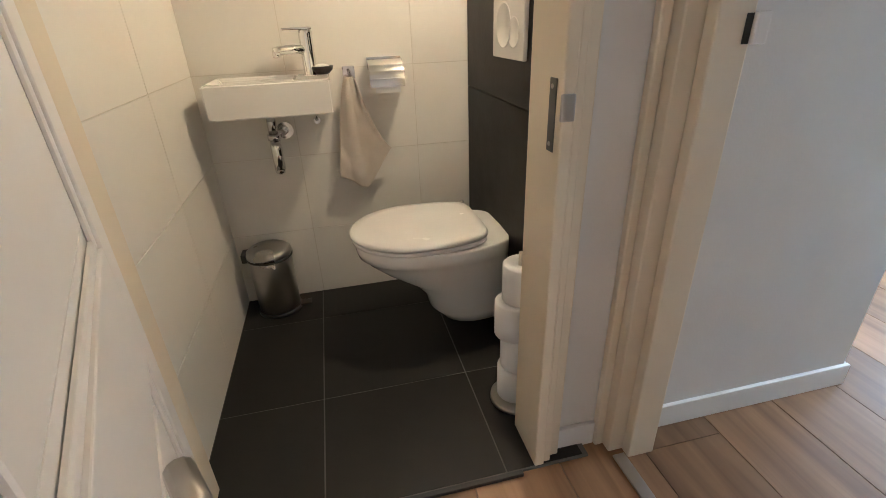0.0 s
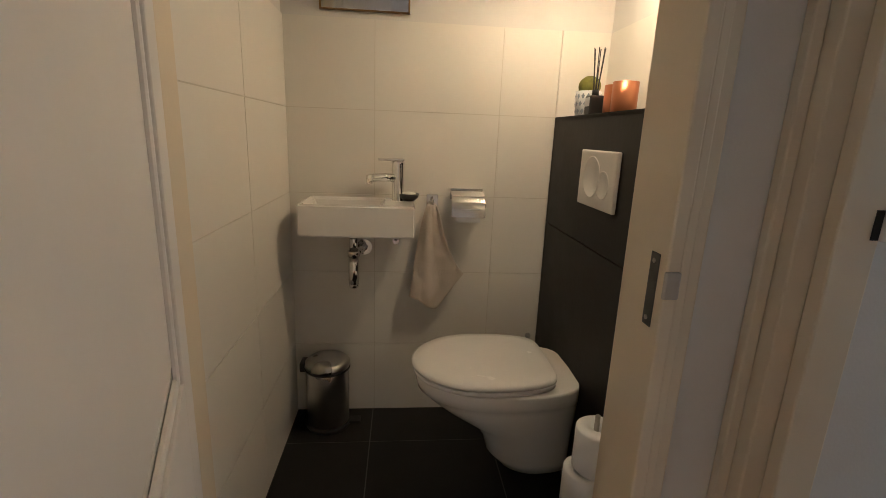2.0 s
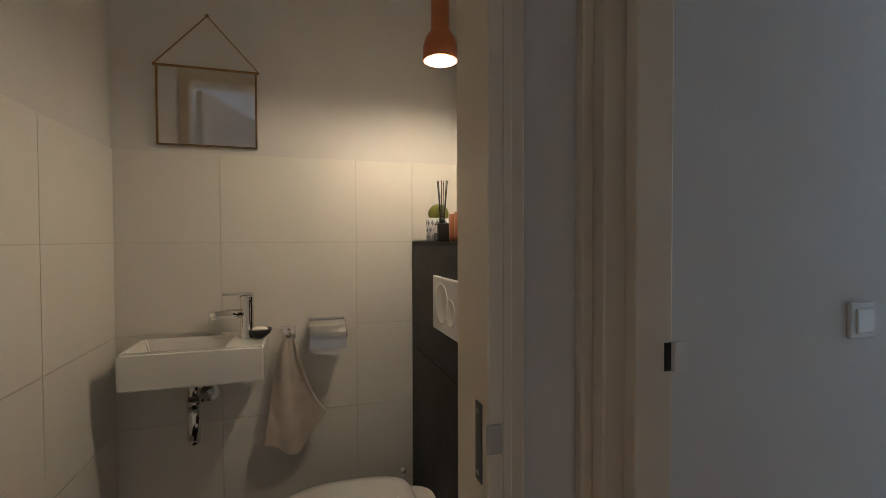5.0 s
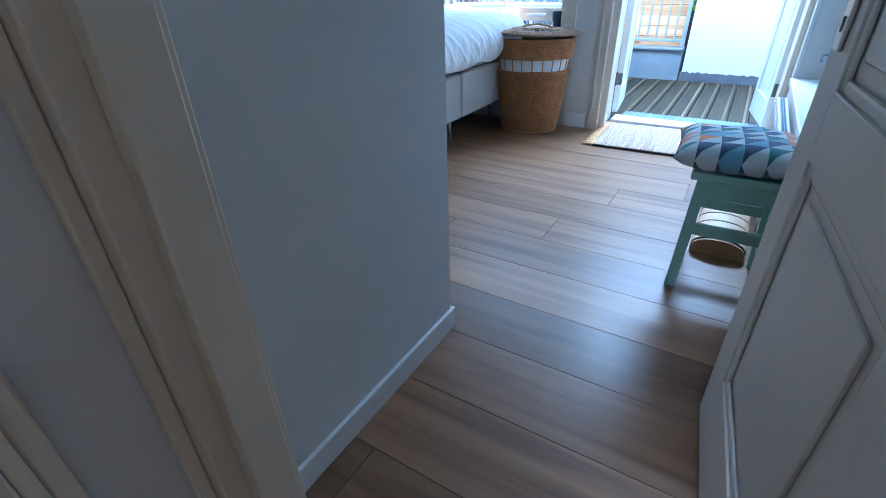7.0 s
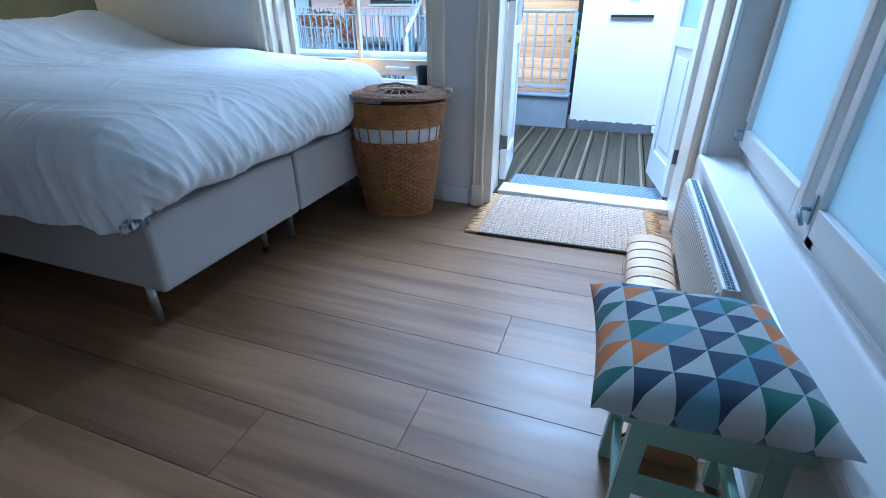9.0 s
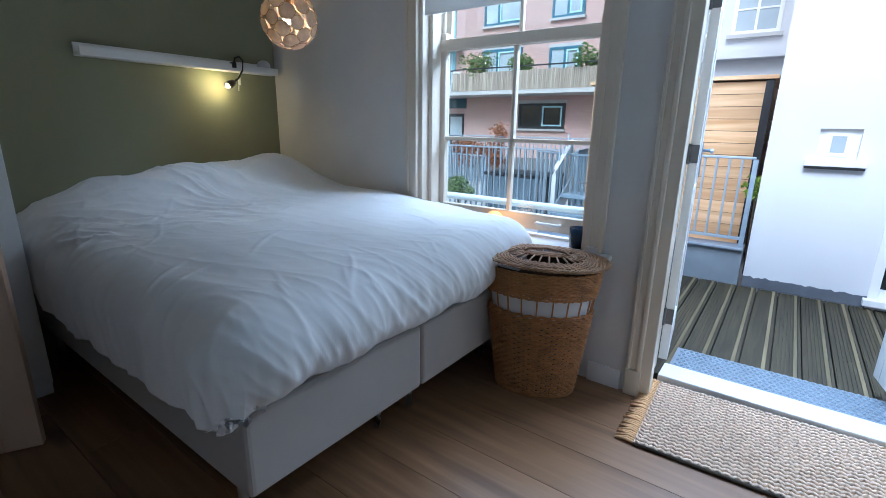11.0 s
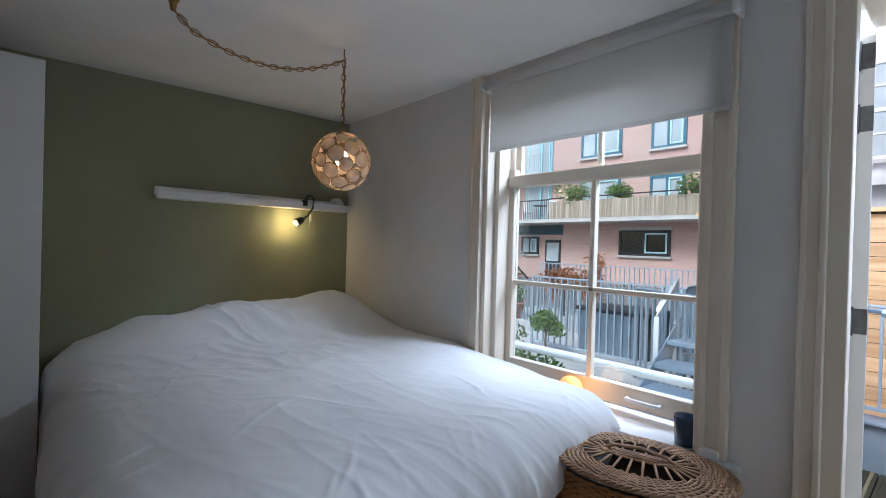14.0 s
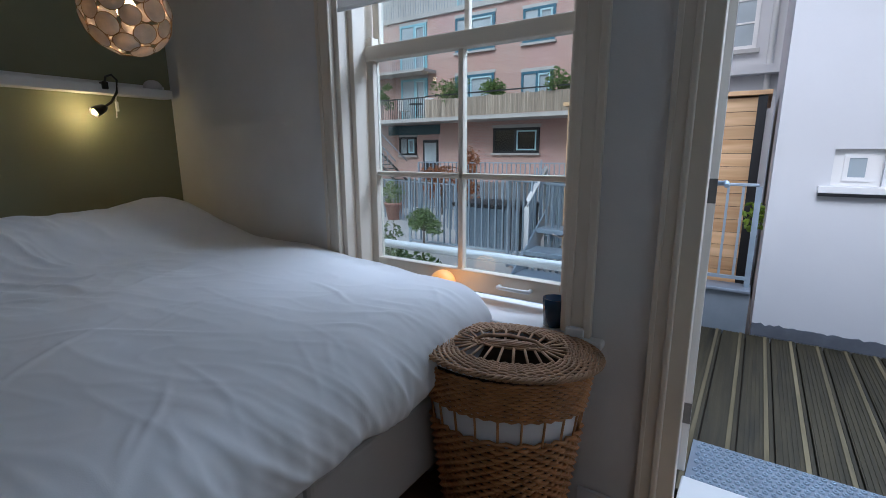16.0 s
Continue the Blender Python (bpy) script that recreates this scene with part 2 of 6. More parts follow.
let_through(M["frosted"], (0.80, 0.92, 0.94), 0.72)


# ---- geometry helpers ----
def box(bm, x0, x1, y0, y1, z0, z1, bevel=0.0, seg=2, m=None):
    r = bmesh.ops.create_cube(bm, size=1.0)
    vs = r["verts"]
    bmesh.ops.scale(bm, vec=(abs(x1 - x0), abs(y1 - y0), abs(z1 - z0)), verts=vs)
    bmesh.ops.translate(bm, vec=((x0 + x1) / 2, (y0 + y1) / 2, (z0 + z1) / 2), verts=vs)
    if m is not None:
        bmesh.ops.transform(bm, matrix=m, verts=vs)
    if bevel:
        es = {e for v in vs for e in v.link_edges}
        bmesh.ops.bevel(bm, geom=list(es), offset=bevel, segments=seg, profile=0.5, affect="EDGES")
    return bm


def slab(axis, a0, a1, us, vs, holes=()):
    """One connected wall with openings: thickness a0..a1 along axis (x or y), breakpoints us along the wall, vs upright; holes as (u0, u1, v0, v1)."""
    b = bmesh.new()
    lo, hi, bot, top = min(us), max(us), min(vs), max(vs)
    us = sorted({min(max(h, lo), hi) for h in (*us, *(h for k in holes for h in k[:2]))})
    vs = sorted({min(max(h, bot), top) for h in (*vs, *(h for k in holes for h in k[2:]))})
    made = {}

    def vert(i, j, s):
        if (i, j, s) not in made:
            a = (a0, a1)[s]
            made[i, j, s] = b.verts.new((a, us[i], vs[j]) if axis == "x" else (us[i], a, vs[j]))
        return made[i, j, s]

    def full(i, j):
        if not (0 <= i < len(us) - 1 and 0 <= j < len(vs) - 1):
            return False
        u, v = (us[i] + us[i + 1]) / 2, (vs[j] + vs[j + 1]) / 2
        return not any(h[0] < u < h[1] and h[2] < v < h[3] for h in holes)

    for i in range(len(us) - 1):
        for j in range(len(vs) - 1):
            if not full(i, j):
                continue
            for s in (0, 1):
                b.faces.new([vert(*k, s) for k in ((i, j), (i + 1, j), (i + 1, j + 1), (i, j + 1))])
            for di, dj, p, q in ((-1, 0, (i, j), (i, j + 1)), (1, 0, (i + 1, j), (i + 1, j + 1)), (0, -1, (i, j), (i + 1, j)), (0, 1, (i, j + 1), (i + 1, j + 1))):
                if not full(i + di, j + dj):
                    b.faces.new((vert(*p, 0), vert(*q, 0), vert(*q, 1), vert(*p, 1)))
    return b


def bx(*a, **k):
    return box(bmesh.new(), *a, **k)


def tube(bm, pts, r, n=8, closed=False, radii=None):
    pts = [Vector(p) for p in pts]
    rings = []
    up = Vector((0, 0, 1))
    for i, p in enumerate(pts):
        a = pts[i - 1] if (i or closed) else p
        c = pts[(i + 1) % len(pts)] if (i + 1 < len(pts) or closed) else p
        d = (c - a).normalized()
        side = d.cross(up)
        if side.length < 0.05:
            side = d.cross(Vector((1, 0, 0)))
        side.normalize()
        v = d.cross(side)
        q = radii[i] if radii else r
        rings.append([bm.verts.new(p + (side * math.cos(t) + v * math.sin(t)) * q) for t in (2 * math.pi * k / n for k in range(n))])
    pairs = list(zip(rings, rings[1:])) + ([(rings[-1], rings[0])] if closed else [])
    for a, b in pairs:
        for k in range(n):
            f = bm.faces.new((a[k], a[(k + 1) % n], b[(k + 1) % n], b[k]))
            f.smooth = True
    if not closed:
        bm.faces.new(rings[0][::-1])
        bm.faces.new(rings[-1])
    return bm


def lathe(bm, prof, n=32, cx=0.0, cy=0.0, sx=1.0, sy=1.0, cap=True):
    rings = [[bm.verts.new((cx + r * sx * math.cos(2 * math.pi * k / n), cy + r * sy * math.sin(2 * math.pi * k / n), z)) for k in range(n)] for r, z in prof]
    for a, b in zip(rings, rings[1:]):
        for k in range(n):
            f = bm.faces.new((a[k], a[(k + 1) % n], b[(k + 1) % n], b[k]))
            f.smooth = True
    if cap:
        bm.faces.new(rings[0][::-1])
        bm.faces.new(rings[-1])
    return bm


def ball(bm, c, r, u=12, v=8, s=(1, 1, 1)):
    got = bmesh.ops.create_uvsphere(bm, u_segments=u, v_segments=v, radius=r)["verts"]
    bmesh.ops.scale(bm, vec=s, verts=got)
    bmesh.ops.translate(bm, vec=c, verts=got)
    for q in got:
        for f in q.link_faces:
            f.smooth = True
    return bm


def turn(bm, m):
    bmesh.ops.transform(bm, matrix=m, verts=bm.verts)
    return bm


def mesh_of(name, bm, material):
    me = bpy.data.meshes.new(name)
    bmesh.ops.recalc_face_normals(bm, faces=bm.faces)
    bm.to_mesh(me)
    bm.free()
    for k in material if isinstance(material, (list, tuple)) else (material,):
        me.materials.append(k)
    return me


def part(name, bm, material, parent, label=""):
    ob = new(name, mesh_of(name, bm, material))
    ob.parent = parent
    if label:
        tagged(ob, label)
    return ob


def thing(name, label, category, at=(0, 0, 0), rz=0.0, group="", kind=""):
    ob = new(name)
    ob.empty_display_size = 0.1
    ob.matrix_basis = pose(*at, 0, 0, rz)
    return tagged(ob, label, category, group, kind)


def solid(name, bm, material, label, category, group="", kind=""):
    return tagged(new(name, mesh_of(name, bm, material)), label, category, group, kind)


def built(name, bm, material, label, category):
    return solid(name, bm, material, label, category, kind="structure")


# ---- structure ----
CEIL = 2.2
XW, YN, YS = 2.44, 2.93, -0.86

built("wall_north", bx(-0.1, 2.75, YN, 3.05, 0, CEIL), M["green_wall"], "sage green painted plaster wall behind the bed", "wall")
b = slab("x", XW, 2.75, (-1.10, YN), (0, CEIL), ((0.49, 1.60, 0.63, 2.15), (-0.85, 0.215, -1, 2.14)))
built("wall_east", b, M["white_wall"], "white plastered wall with sash window and terrace door", "wall")
b = slab("y", -1.10, YS, (-0.66, XW), (0, CEIL), ((0.42, 2.22, 0.43, 2.02),))
built("wall_south", b, M["white_wall"], "white plastered wall with a low-silled side window", "wall")
b = slab("x", -0.09, 0, (0.10, YN), (0, CEIL), ((1.52, 2.30, -1, 2.05),))
built("wall_west", b, M["white_wall"], "white plastered wall beside the bed with a doorway", "wall")
b = slab("y", 0, 0.10, (-2.60, 0), (0, CEIL), ((-1.87, -1.00, -1, 2.08),))
built("wall_hall", b, M["white_wall"], "white plastered wall between hall and toilet", "wall")
b = slab("x", -0.80, -0.67, (-1.60, -0.0005), (0, CEIL), ((-0.865, 0.0, -1, 2.08),))
built("wall_doorway", b, M["white_wall"], "white plastered wall above the bedroom doorway", "wall")
# the opening in the west wall is added to let the hall's fill lamp in
b = bmesh.new()
box(b, -2.70, -2.60, -1.60, -1.35, 0, CEIL)
box(b, -2.70, -2.60, -0.65, 0.10, 0, CEIL)
box(b, -2.70, -2.60, -1.35, -0.65, 0, 0.95)
box(b, -2.70, -2.60, -1.35, -0.65, 2.05, CEIL)
box(b, -2.60, -0.80, -1.70, -1.60, 0, CEIL)
built("wall_hall_back", b, M["white_wall"], "plain white plastered walls of the hall", "wall")
b = bmesh.new()
box(b, -1.40, -1.30, 1.14, 3.05, 0, CEIL)
box(b, -1.30, -0.1, YN, 3.05, 0, CEIL)
built("wall_side_room", b, M["white_wall"], "plain white plastered walls of the side room", "wall")
b = bmesh.new()
box(b, -2.7, 2.75, -1.7, 0.1, CEIL, CEIL + 0.12)
box(b, -1.97, 2.75, 0.1, 1.14, CEIL, CEIL + 0.12)
box(b, -1.4, 2.75, 1.14, 3.05, CEIL, CEIL + 0.12)
built("ceiling", b, M["ceiling"], "flat off-white painted ceiling", "ceiling")
b = bmesh.new()
box(b, -2.7, -0.67, -1.7, -1.1, -0.12, -0.012)
box(b, -2.7, 2.62, -1.1, 0.1, -0.12, -0.012)
box(b, -1.97, 2.62, 0.1, 1.14, -0.12, -0.012)
box(b, -1.4, 2.62, 1.14, 3.05, -0.12, -0.012)
floor = built("floor", b, M["black"], "brown oak plank floor with knots and dark seams", "floor")

# skirting boards
b = bmesh.new()
box(b, -0.6595, 0.012, -0.012, -0.0005, 0, 0.075, 0.002)
built("baseboard", b, M["white_paint"], "white painted skirting board along the hall wall", "baseboard")
b = bmesh.new()
box(b, 0.0005, 0.012, 0.0, 1.46, 0, 0.075, 0.002)
built("baseboard", b, M["white_paint"], "white painted skirting board along the bedroom wall", "baseboard")
b = bmesh.new()
box(b, 2.425, 2.4395, 0.295, 0.455, 0, 0.10, 0.002)
built("baseboard", b, M["white_paint"], "white painted skirting board between window and terrace door", "baseboard")
b = bmesh.new()
box(b, -0.6, 2.40, -0.8595, -0.845, 0, 0.09, 0.002)
built("baseboard", b, M["white_paint"], "white painted skirting board under the side window", "baseboard")


# ---- sash window ----
def molded(b, y, w, x, z0, z1, face=-1):
    """An upright stepped casing board centred on y."""
    box(b, x + face * 0.016, x, y - w / 2, y + w / 2, z0, z1, 0.003)
    box(b, x + face * 0.026, x + face * 0.0155, y - w / 2, y - w / 2 + w * 0.28, z0, z1, 0.004)
    box(b, x + face * 0.022, x + face * 0.0155, y + w / 2 - w * 0.24, y + w / 2, z0, z1, 0.003)


win = thing("window_1", "cream painted wooden sash window with four panes and roller blind above", "window", kind="structure")
b = bmesh.new()
molded(b, 1.615, 0.085, XW, 0.661, CEIL - 0.001)
part("casing", b, M["trim"], win)
b = bmesh.new()
molded(b, 0.485, 0.085, XW, 0.661, CEIL - 0.001)
part("casing", b, M["trim"], win)
b = bmesh.new()
for y0, y1 in ((1.548, 1.598), (0.492, 0.552)):
    box(b, XW + 0.002, 2.66, y0, y1, 0.64, 2.149, 0.003)
box(b, 2.47, 2.66, 0.552, 1.548, 2.09, 2.149, 0.003)
for y0, y1 in ((1.522, 1.548), (0.552, 0.574)):
    box(b, 2.50, 2.575, y0, y1, 0.66, 2.09, 0.004)
part("window_frame", b, M["trim"], win)
b = bmesh.new()
box(b, 2.585, 2.63, 1.492, 1.53, 0.69, 1.74, 0.004)
box(b, 2.585, 2.63, 0.568, 0.608, 0.69, 1.74, 0.004)
box(b, 2.585, 2.63, 0.608, 1.492, 0.69, 0.775, 0.004)
box(b, 2.575, 2.63, 0.568, 1.53, 1.645, 1.705, 0.006)
box(b, 2.592, 2.626, 1.035, 1.058, 0.775, 1.645, 0.004)
box(b, 2.592, 2.626, 0.608, 1.492, 1.150, 1.172, 0.004)
part("lower_sash", b, M["trim"], win)
b = bmesh.new()
box(b, 2.635, 2.665, 1.492, 1.53, 1.70, 2.09, 0.004)
box(b, 2.635, 2.665, 0.568, 0.608, 1.70, 2.09, 0.004)
box(b, 2.636, 2.66, 1.035, 1.058, 1.70, 2.09, 0.004)
part("upper_sash", b, M["trim"], win)
for y0, y1, z0, z1, x in ((0.608, 1.036, 0.775, 1.15, 2.61), (1.057, 1.492, 0.775, 1.15, 2.61), (0.608, 1.036, 1.172, 1.645, 2.61), (1.057, 1.492, 1.172, 1.645, 2.61), (0.608, 1.036, 1.705, 2.09, 2.65), (1.057, 1.492, 1.705, 2.09, 2.65)):
    p = part("pane", bx(x, x + 0.004, y0, y1, z0, z1), M["glass"], win)
    p.visible_shadow = False
b = bmesh.new()
box(b, 2.40, 2.66, 0.40, 1.60, 0.632, 0.66, 0.008)
part("window_sill", b, M["white_paint"], win)
b = bmesh.new()
tube(b, [(2.58, 0.72, 0.735), (2.555, 0.72, 0.735), (2.55, 0.735, 0.735), (2.55, 0.835, 0.735), (2.555, 0.85, 0.735), (2.58, 0.85, 0.735)], 0.008)
part("sash_lift", b, M["white_paint"], win)
b = bmesh.new()
tube(b, [(2.50, 0.56, 0.98), (2.48, 0.565, 0.985), (2.465, 0.575, 0.975), (2.46, 0.60, 0.985)], 0.003, 6)
tube(b, [(2.47, 0.555, 0.975), (2.455, 0.548, 0.94), (2.45, 0.548, 0.90), (2.445, 0.54, 0.90)], 0.0025, 6)
part("window_hook", b, M["steel"], win)

blind = thing("roller_blind", "off-white roller blind half lowered over the window", "blind")
part("fabric", bx(2.398, 2.4005, 0.452, 1.497, 1.815, 2.11), M["blind_cloth"], blind)
part("roller", tube(bmesh.new(), [(2.378, 0.445, 2.118), (2.378, 1.515, 2.118)], 0.0225, 20), M["blind_cloth"], blind)
for y0 in (0.434, 1.5152):
    part("bracket", bx(2.352, 2.4395, y0, y0 + 0.010, 2.092, 2.146, 0.002), M["plastic"], blind)
    part("chain_wheel", tube(bmesh.new(), [(2.378, y0 - 0.008, 2.118), (2.378, y0 + 0.018, 2.118)], 0.022, 16), M["plastic"], blind)
part("bottom_bar", bx(2.394, 2.404, 0.452, 1.497, 1.798, 1.8148, 0.003), M["blind_cloth"], blind)

# ---- terrace doors ----
fd = thing("door_1", "cream painted double terrace door frame", "door", kind="structure")
b = bmesh.new()
molded(b, 0.238, 0.062, XW, 0.0, CEIL - 0.001)
box(b, XW - 0.030, XW - 0.0005, 0.203, 0.272, 0.0, 0.13, 0.003)
part("casing", b, M["trim"], fd)
b = bmesh.new()
molded(b, -0.885 + 0.03, 0.07, XW, 0.0, CEIL - 0.001)
part("casing", b, M["trim"], fd)
b = bmesh.new()
box(b, XW + 0.002, 2.50, 0.160, 0.213, 0.0, 2.12, 0.004)
box(b, 2.5005, 2.80, 0.203, 0.213, 0.0, 2.12)
box(b, XW + 0.002, 2.80, -0.849, -0.825, 0.0, 2.12, 0.004)
box(b, XW + 0.002, 2.80, -0.825, 0.165, 2.09, 2.138, 0.004)
part("door_frame", b, M["trim"], fd)
part("threshold", bx(2.645, 2.80, -0.825, 0.165, -0.05, 0.032, 0.006), M["white_paint"], fd, "white painted wooden threshold")


def terrace_leaf(hinge, angle, side, label):
    """side: +1 has its hinge at the north jamb, -1 at the south jamb; local x runs along the leaf."""
    d = thing("terrace_door", label, "door", (*hinge, 0.045), angle, group="pair of terrace doors")
    w, h, t = 0.485, 2.03, 0.042
    b = bmesh.new()
    box(b, 0, 0.075, -t / 2, t / 2, 0, h, 0.003)
    box(b, w - 0.075, w, -t / 2, t / 2, 0, h, 0.003)
    box(b, 0.075, w - 0.075, -t / 2, t / 2, 0, 0.17, 0.003)
    box(b, 0.075, w - 0.075, -t / 2, t / 2, 0.80, 0.90, 0.003)
    box(b, 0.075, w - 0.075, -t / 2, t / 2, h - 0.09, h, 0.003)
    part("leaf_frame", b, M["white_paint"], d)
    part("lower_panel", bx(0.075, w - 0.075, -0.009, 0.009, 0.17, 0.80), M["white_paint"], d)
    b = bmesh.new()
    box(b, 0.12, w - 0.12, -0.015, 0.015, 0.22, 0.75, 0.006)
    part("raised_field", b, M["white_paint"], d)
    for z0, z1 in ((0.90, 1.405), (1.435, h - 0.09)):
        p = part("pane", bx(0.075, w - 0.075, -0.003, 0.003, z0, z1), M["glass" if side > 0 else "frosted"], d)
        p.visible_shadow = side < 0
    part("glazing_bar", bx(0.0752, w - 0.0752, -t / 2 + 0.004, t / 2 - 0.004, 1.4052, 1.4348, 0.003), M["white_paint"], d)
    for z in (0.245, 1.078, 1.752, 1.96):
        b = bmesh.new()
        wide = 0.0205 if side > 0 else 0.016
        box(b, -0.0028, -0.0003, -wide, wide, z - 0.042, z + 0.042, 0.0008)
        tube(b, [(-0.008, side * 0.022, z - 0.048), (-0.008, side * 0.022, z + 0.048)], 0.008, 10)
        for yy, zz in ((-0.009, -0.026), (0.009, -0.026), (-0.009, 0.026), (0.009, 0.026)):
            tube(b, [(-0.0026, yy, z + zz), (-0.0042, yy, z + zz)], 0.0042, 8)
        part("hinge", b, M["dark_steel"], d, "grey steel butt hinge with round knuckle")
    return d


leaf_l = terrace_leaf((2.803, 0.178), 6.5, 1, "white painted glazed terrace door leaf opened outward, with lever handle")
b = bmesh.new()
box(b, 0.425, 0.455, -0.027, -0.0212, 0.94, 1.12, 0.003)
tube(b, [(0.44, -0.027, 1.08), (0.44, -0.06, 1.08), (0.43, -0.07, 1.082), (0.36, -0.072, 1.085), (0.33, -0.07, 1.075)], 0.009, 10)
part("door_handle", b, M["galv"], leaf_l, "grey metal lever handle on a plate")
leaf_r = terrace_leaf((2.815, -0.818), 10.0, -1, "white painted glazed terrace door leaf opened outward onto the deck")

# ---- side window over the radiator ----
sw = thing("window_2", "white painted side window with a deep low sill", "window", kind="structure")
b = bmesh.new()
for x0, x1 in ((0.421, 0.48), (1.29, 1.35), (2.16, 2.219)):
    box(b, x0, x1, -1.06, -1.0, 0.47, 2.019, 0.004)
box(b, 0.48, 2.16, -1.06, -1.0, 1.96, 2.019, 0.004)
box(b, 0.48, 2.16, -1.06, -1.0, 0.47, 0.53, 0.004)
part("window_frame", b, M["white_paint"], sw)
for x0, x1 in ((0.48, 1.29), (1.35, 2.16)):
    b = bmesh.new()
    box(b, x0, x0 + 0.05, -0.998, -0.96, 0.535, 1.95, 0.004)
    box(b, x1 - 0.05, x1, -0.998, -0.96, 0.535, 1.95, 0.004)
    box(b, x0 + 0.05, x1 - 0.05, -0.998, -0.96, 0.535, 0.61, 0.004)
    box(b, x0 + 0.05, x1 - 0.05, -0.998, -0.96, 1.89, 1.95, 0.004)
    part("casement", b, M["white_paint"], sw)
    p = part("pane", bx(x0 + 0.05, x1 - 0.05, -0.985, -0.98, 0.61, 1.89), M["frosted"], sw)
    b = bmesh.new()
    box(b, x1 - 0.035, x1 - 0.015, -0.9595, -0.955, 0.56, 0.64, 0.002)
    tube(b, [(x1 - 0.025, -0.956, 0.60), (x1 - 0.025, -0.935, 0.60), (x1 - 0.030, -0.930, 0.595), (x1 - 0.075, -0.928, 0.575)], 0.006, 8)
    part("window_latch", b, M["galv"], sw, "small pale metal window latch")
b = bmesh.new()
box(b, 0.40, 2.24, -1.0, -0.835, 0.432, 0.468, 0.008)
part("window_sill", b, M["white_paint"], sw)
b = bmesh.new()
for x0, x1 in ((0.35, 0.419), (2.221, 2.30)):
    box(b, x0, x1, YS + 0.0005, YS + 0.018, 0.468, 2.08, 0.004)
box(b, 0.419, 2.221, YS + 0.0005, YS + 0.018, 2.022, 2.08, 0.004)
part("casing", b, M["white_paint"], sw)

# ---- panelled doors and frames ----
def panel_leaf(name, label, at, rz, w, h=2.015, paint="door_paint", t=0.04, group="", rail=(0.62, 0.79), s=0.115):
    """Local x runs from the hinge edge to the free edge; panels on both faces."""
    d = thing(name, label, "door", at, rz, group)
    b = bmesh.new()
    box(b, 0, s, -t / 2, t / 2, 0, h, 0.002)
    box(b, w - s, w, -t / 2, t / 2, 0, h, 0.002)
    for z0, z1 in ((0, 0.20), rail, (h - 0.13, h)):
        box(b, s, w - s, -t / 2, t / 2, z0, z1, 0.002)
    part("leaf_frame", b, M[paint], d)
    for z0, z1 in ((0.20, rail[0]), (rail[1], h - 0.13)):
        b = bmesh.new()
        box(b, s, w - s, -0.008, 0.008, z0, z1)
        for f in (-1, 1):
            for a in ((s, s + 0.022, z0, z1), (w - s - 0.022, w - s, z0, z1), (s + 0.022, w - s - 0.022, z0, z0 + 0.022), (s + 0.022, w - s - 0.022, z1 - 0.022, z1)):
                y0, y1 = sorted((f * 0.008, f * (t / 2 - 0.004)))
                box(b, a[0], a[1], y0, y1, a[2], a[3], 0.006)
            y0, y1 = sorted((f * 0.008, f * 0.014))
            box(b, s + 0.05, w - s - 0.05, y0, y1, z0 + 0.05, z1 - 0.05, 0.005)
        part("door_panel", b, M[paint], d)
    return d


def lever(d, w, faces=(-1, 1), z=1.02, mat_name="steel", reach=0.12, wc=False, below=0.17):
    for f in faces:
        b = bmesh.new()
        y0, y1 = sorted((f * 0.0201, f * 0.028))
        box(b, w - 0.075, w - 0.035, y0, y1, z - below, z + 0.07, 0.003)
        part("handle_plate", b, M[mat_name], d, "long metal handle plate")
        b = bmesh.new()
        y = f * 0.028
        tube(b, [(w - 0.055, y, z), (w - 0.055, f * 0.062, z), (w - 0.062, f * 0.074, z), (w - 0.08, f * 0.078, z), (w - 0.055 - reach * 0.7, f * 0.078, z - 0.002), (w - 0.055 - reach, f * 0.072, z - 0.006)], 0.010, 12)
        part("door_handle", b, M[mat_name], d, "metal lever handle")
        b = bmesh.new()
        box(b, w - 0.059, w - 0.051, *sorted((f * 0.028, f * 0.030)), z - 0.088, z - 0.066, 0.001)
        part("keyhole", b, M["black" if not wc else "steel"], d)


def latch(d, w, z=1.02):
    b = bmesh.new()
    box(b, w + 0.0002, w + 0.003, -0.011, 0.011, z - 0.16, z + 0.06)
    box(b, w + 0.003, w + 0.013, -0.006, 0.006, z - 0.01, z + 0.01, 0.002)
    part("latch_plate", b, M["steel"], d)


bed_door = panel_leaf("panel_door", "white painted panelled bedroom door standing open", (-0.655, -0.815, 0.008), 5.5, 0.70, rail=(0.70, 0.81))
lever(bed_door, 0.70, z=0.975, below=0.115)
latch(bed_door, 0.70, z=0.975)
side_door = panel_leaf("panel_door", "beige painted panelled door half open beside the bed", (0.012, 2.29, 0.008), -27.5, 0.69, paint="beige_door", rail=(0.73, 0.87))
lever(side_door, 0.69, z=1.03)
latch(side_door, 0.69, z=1.03)
wc_door = panel_leaf("panel_door", "white painted panelled toilet door opened into the hall", (-1.800, -0.044, 0.012), -70.5, 0.745, rail=(0.575, 0.775), s=0.09)
lever(wc_door, 0.745, z=0.79, mat_name="steel", wc=True)
latch(wc_door, 0.745, z=0.79)


def door_frame(name, label, boards):
    d = thing(name, label, "door frame", kind="structure")
    for nm, bs in boards:
        b = bmesh.new()
        for k in bs:
            box(b, *k, 0.004)
        part(nm, b, M["frame_paint"], d)
    return d


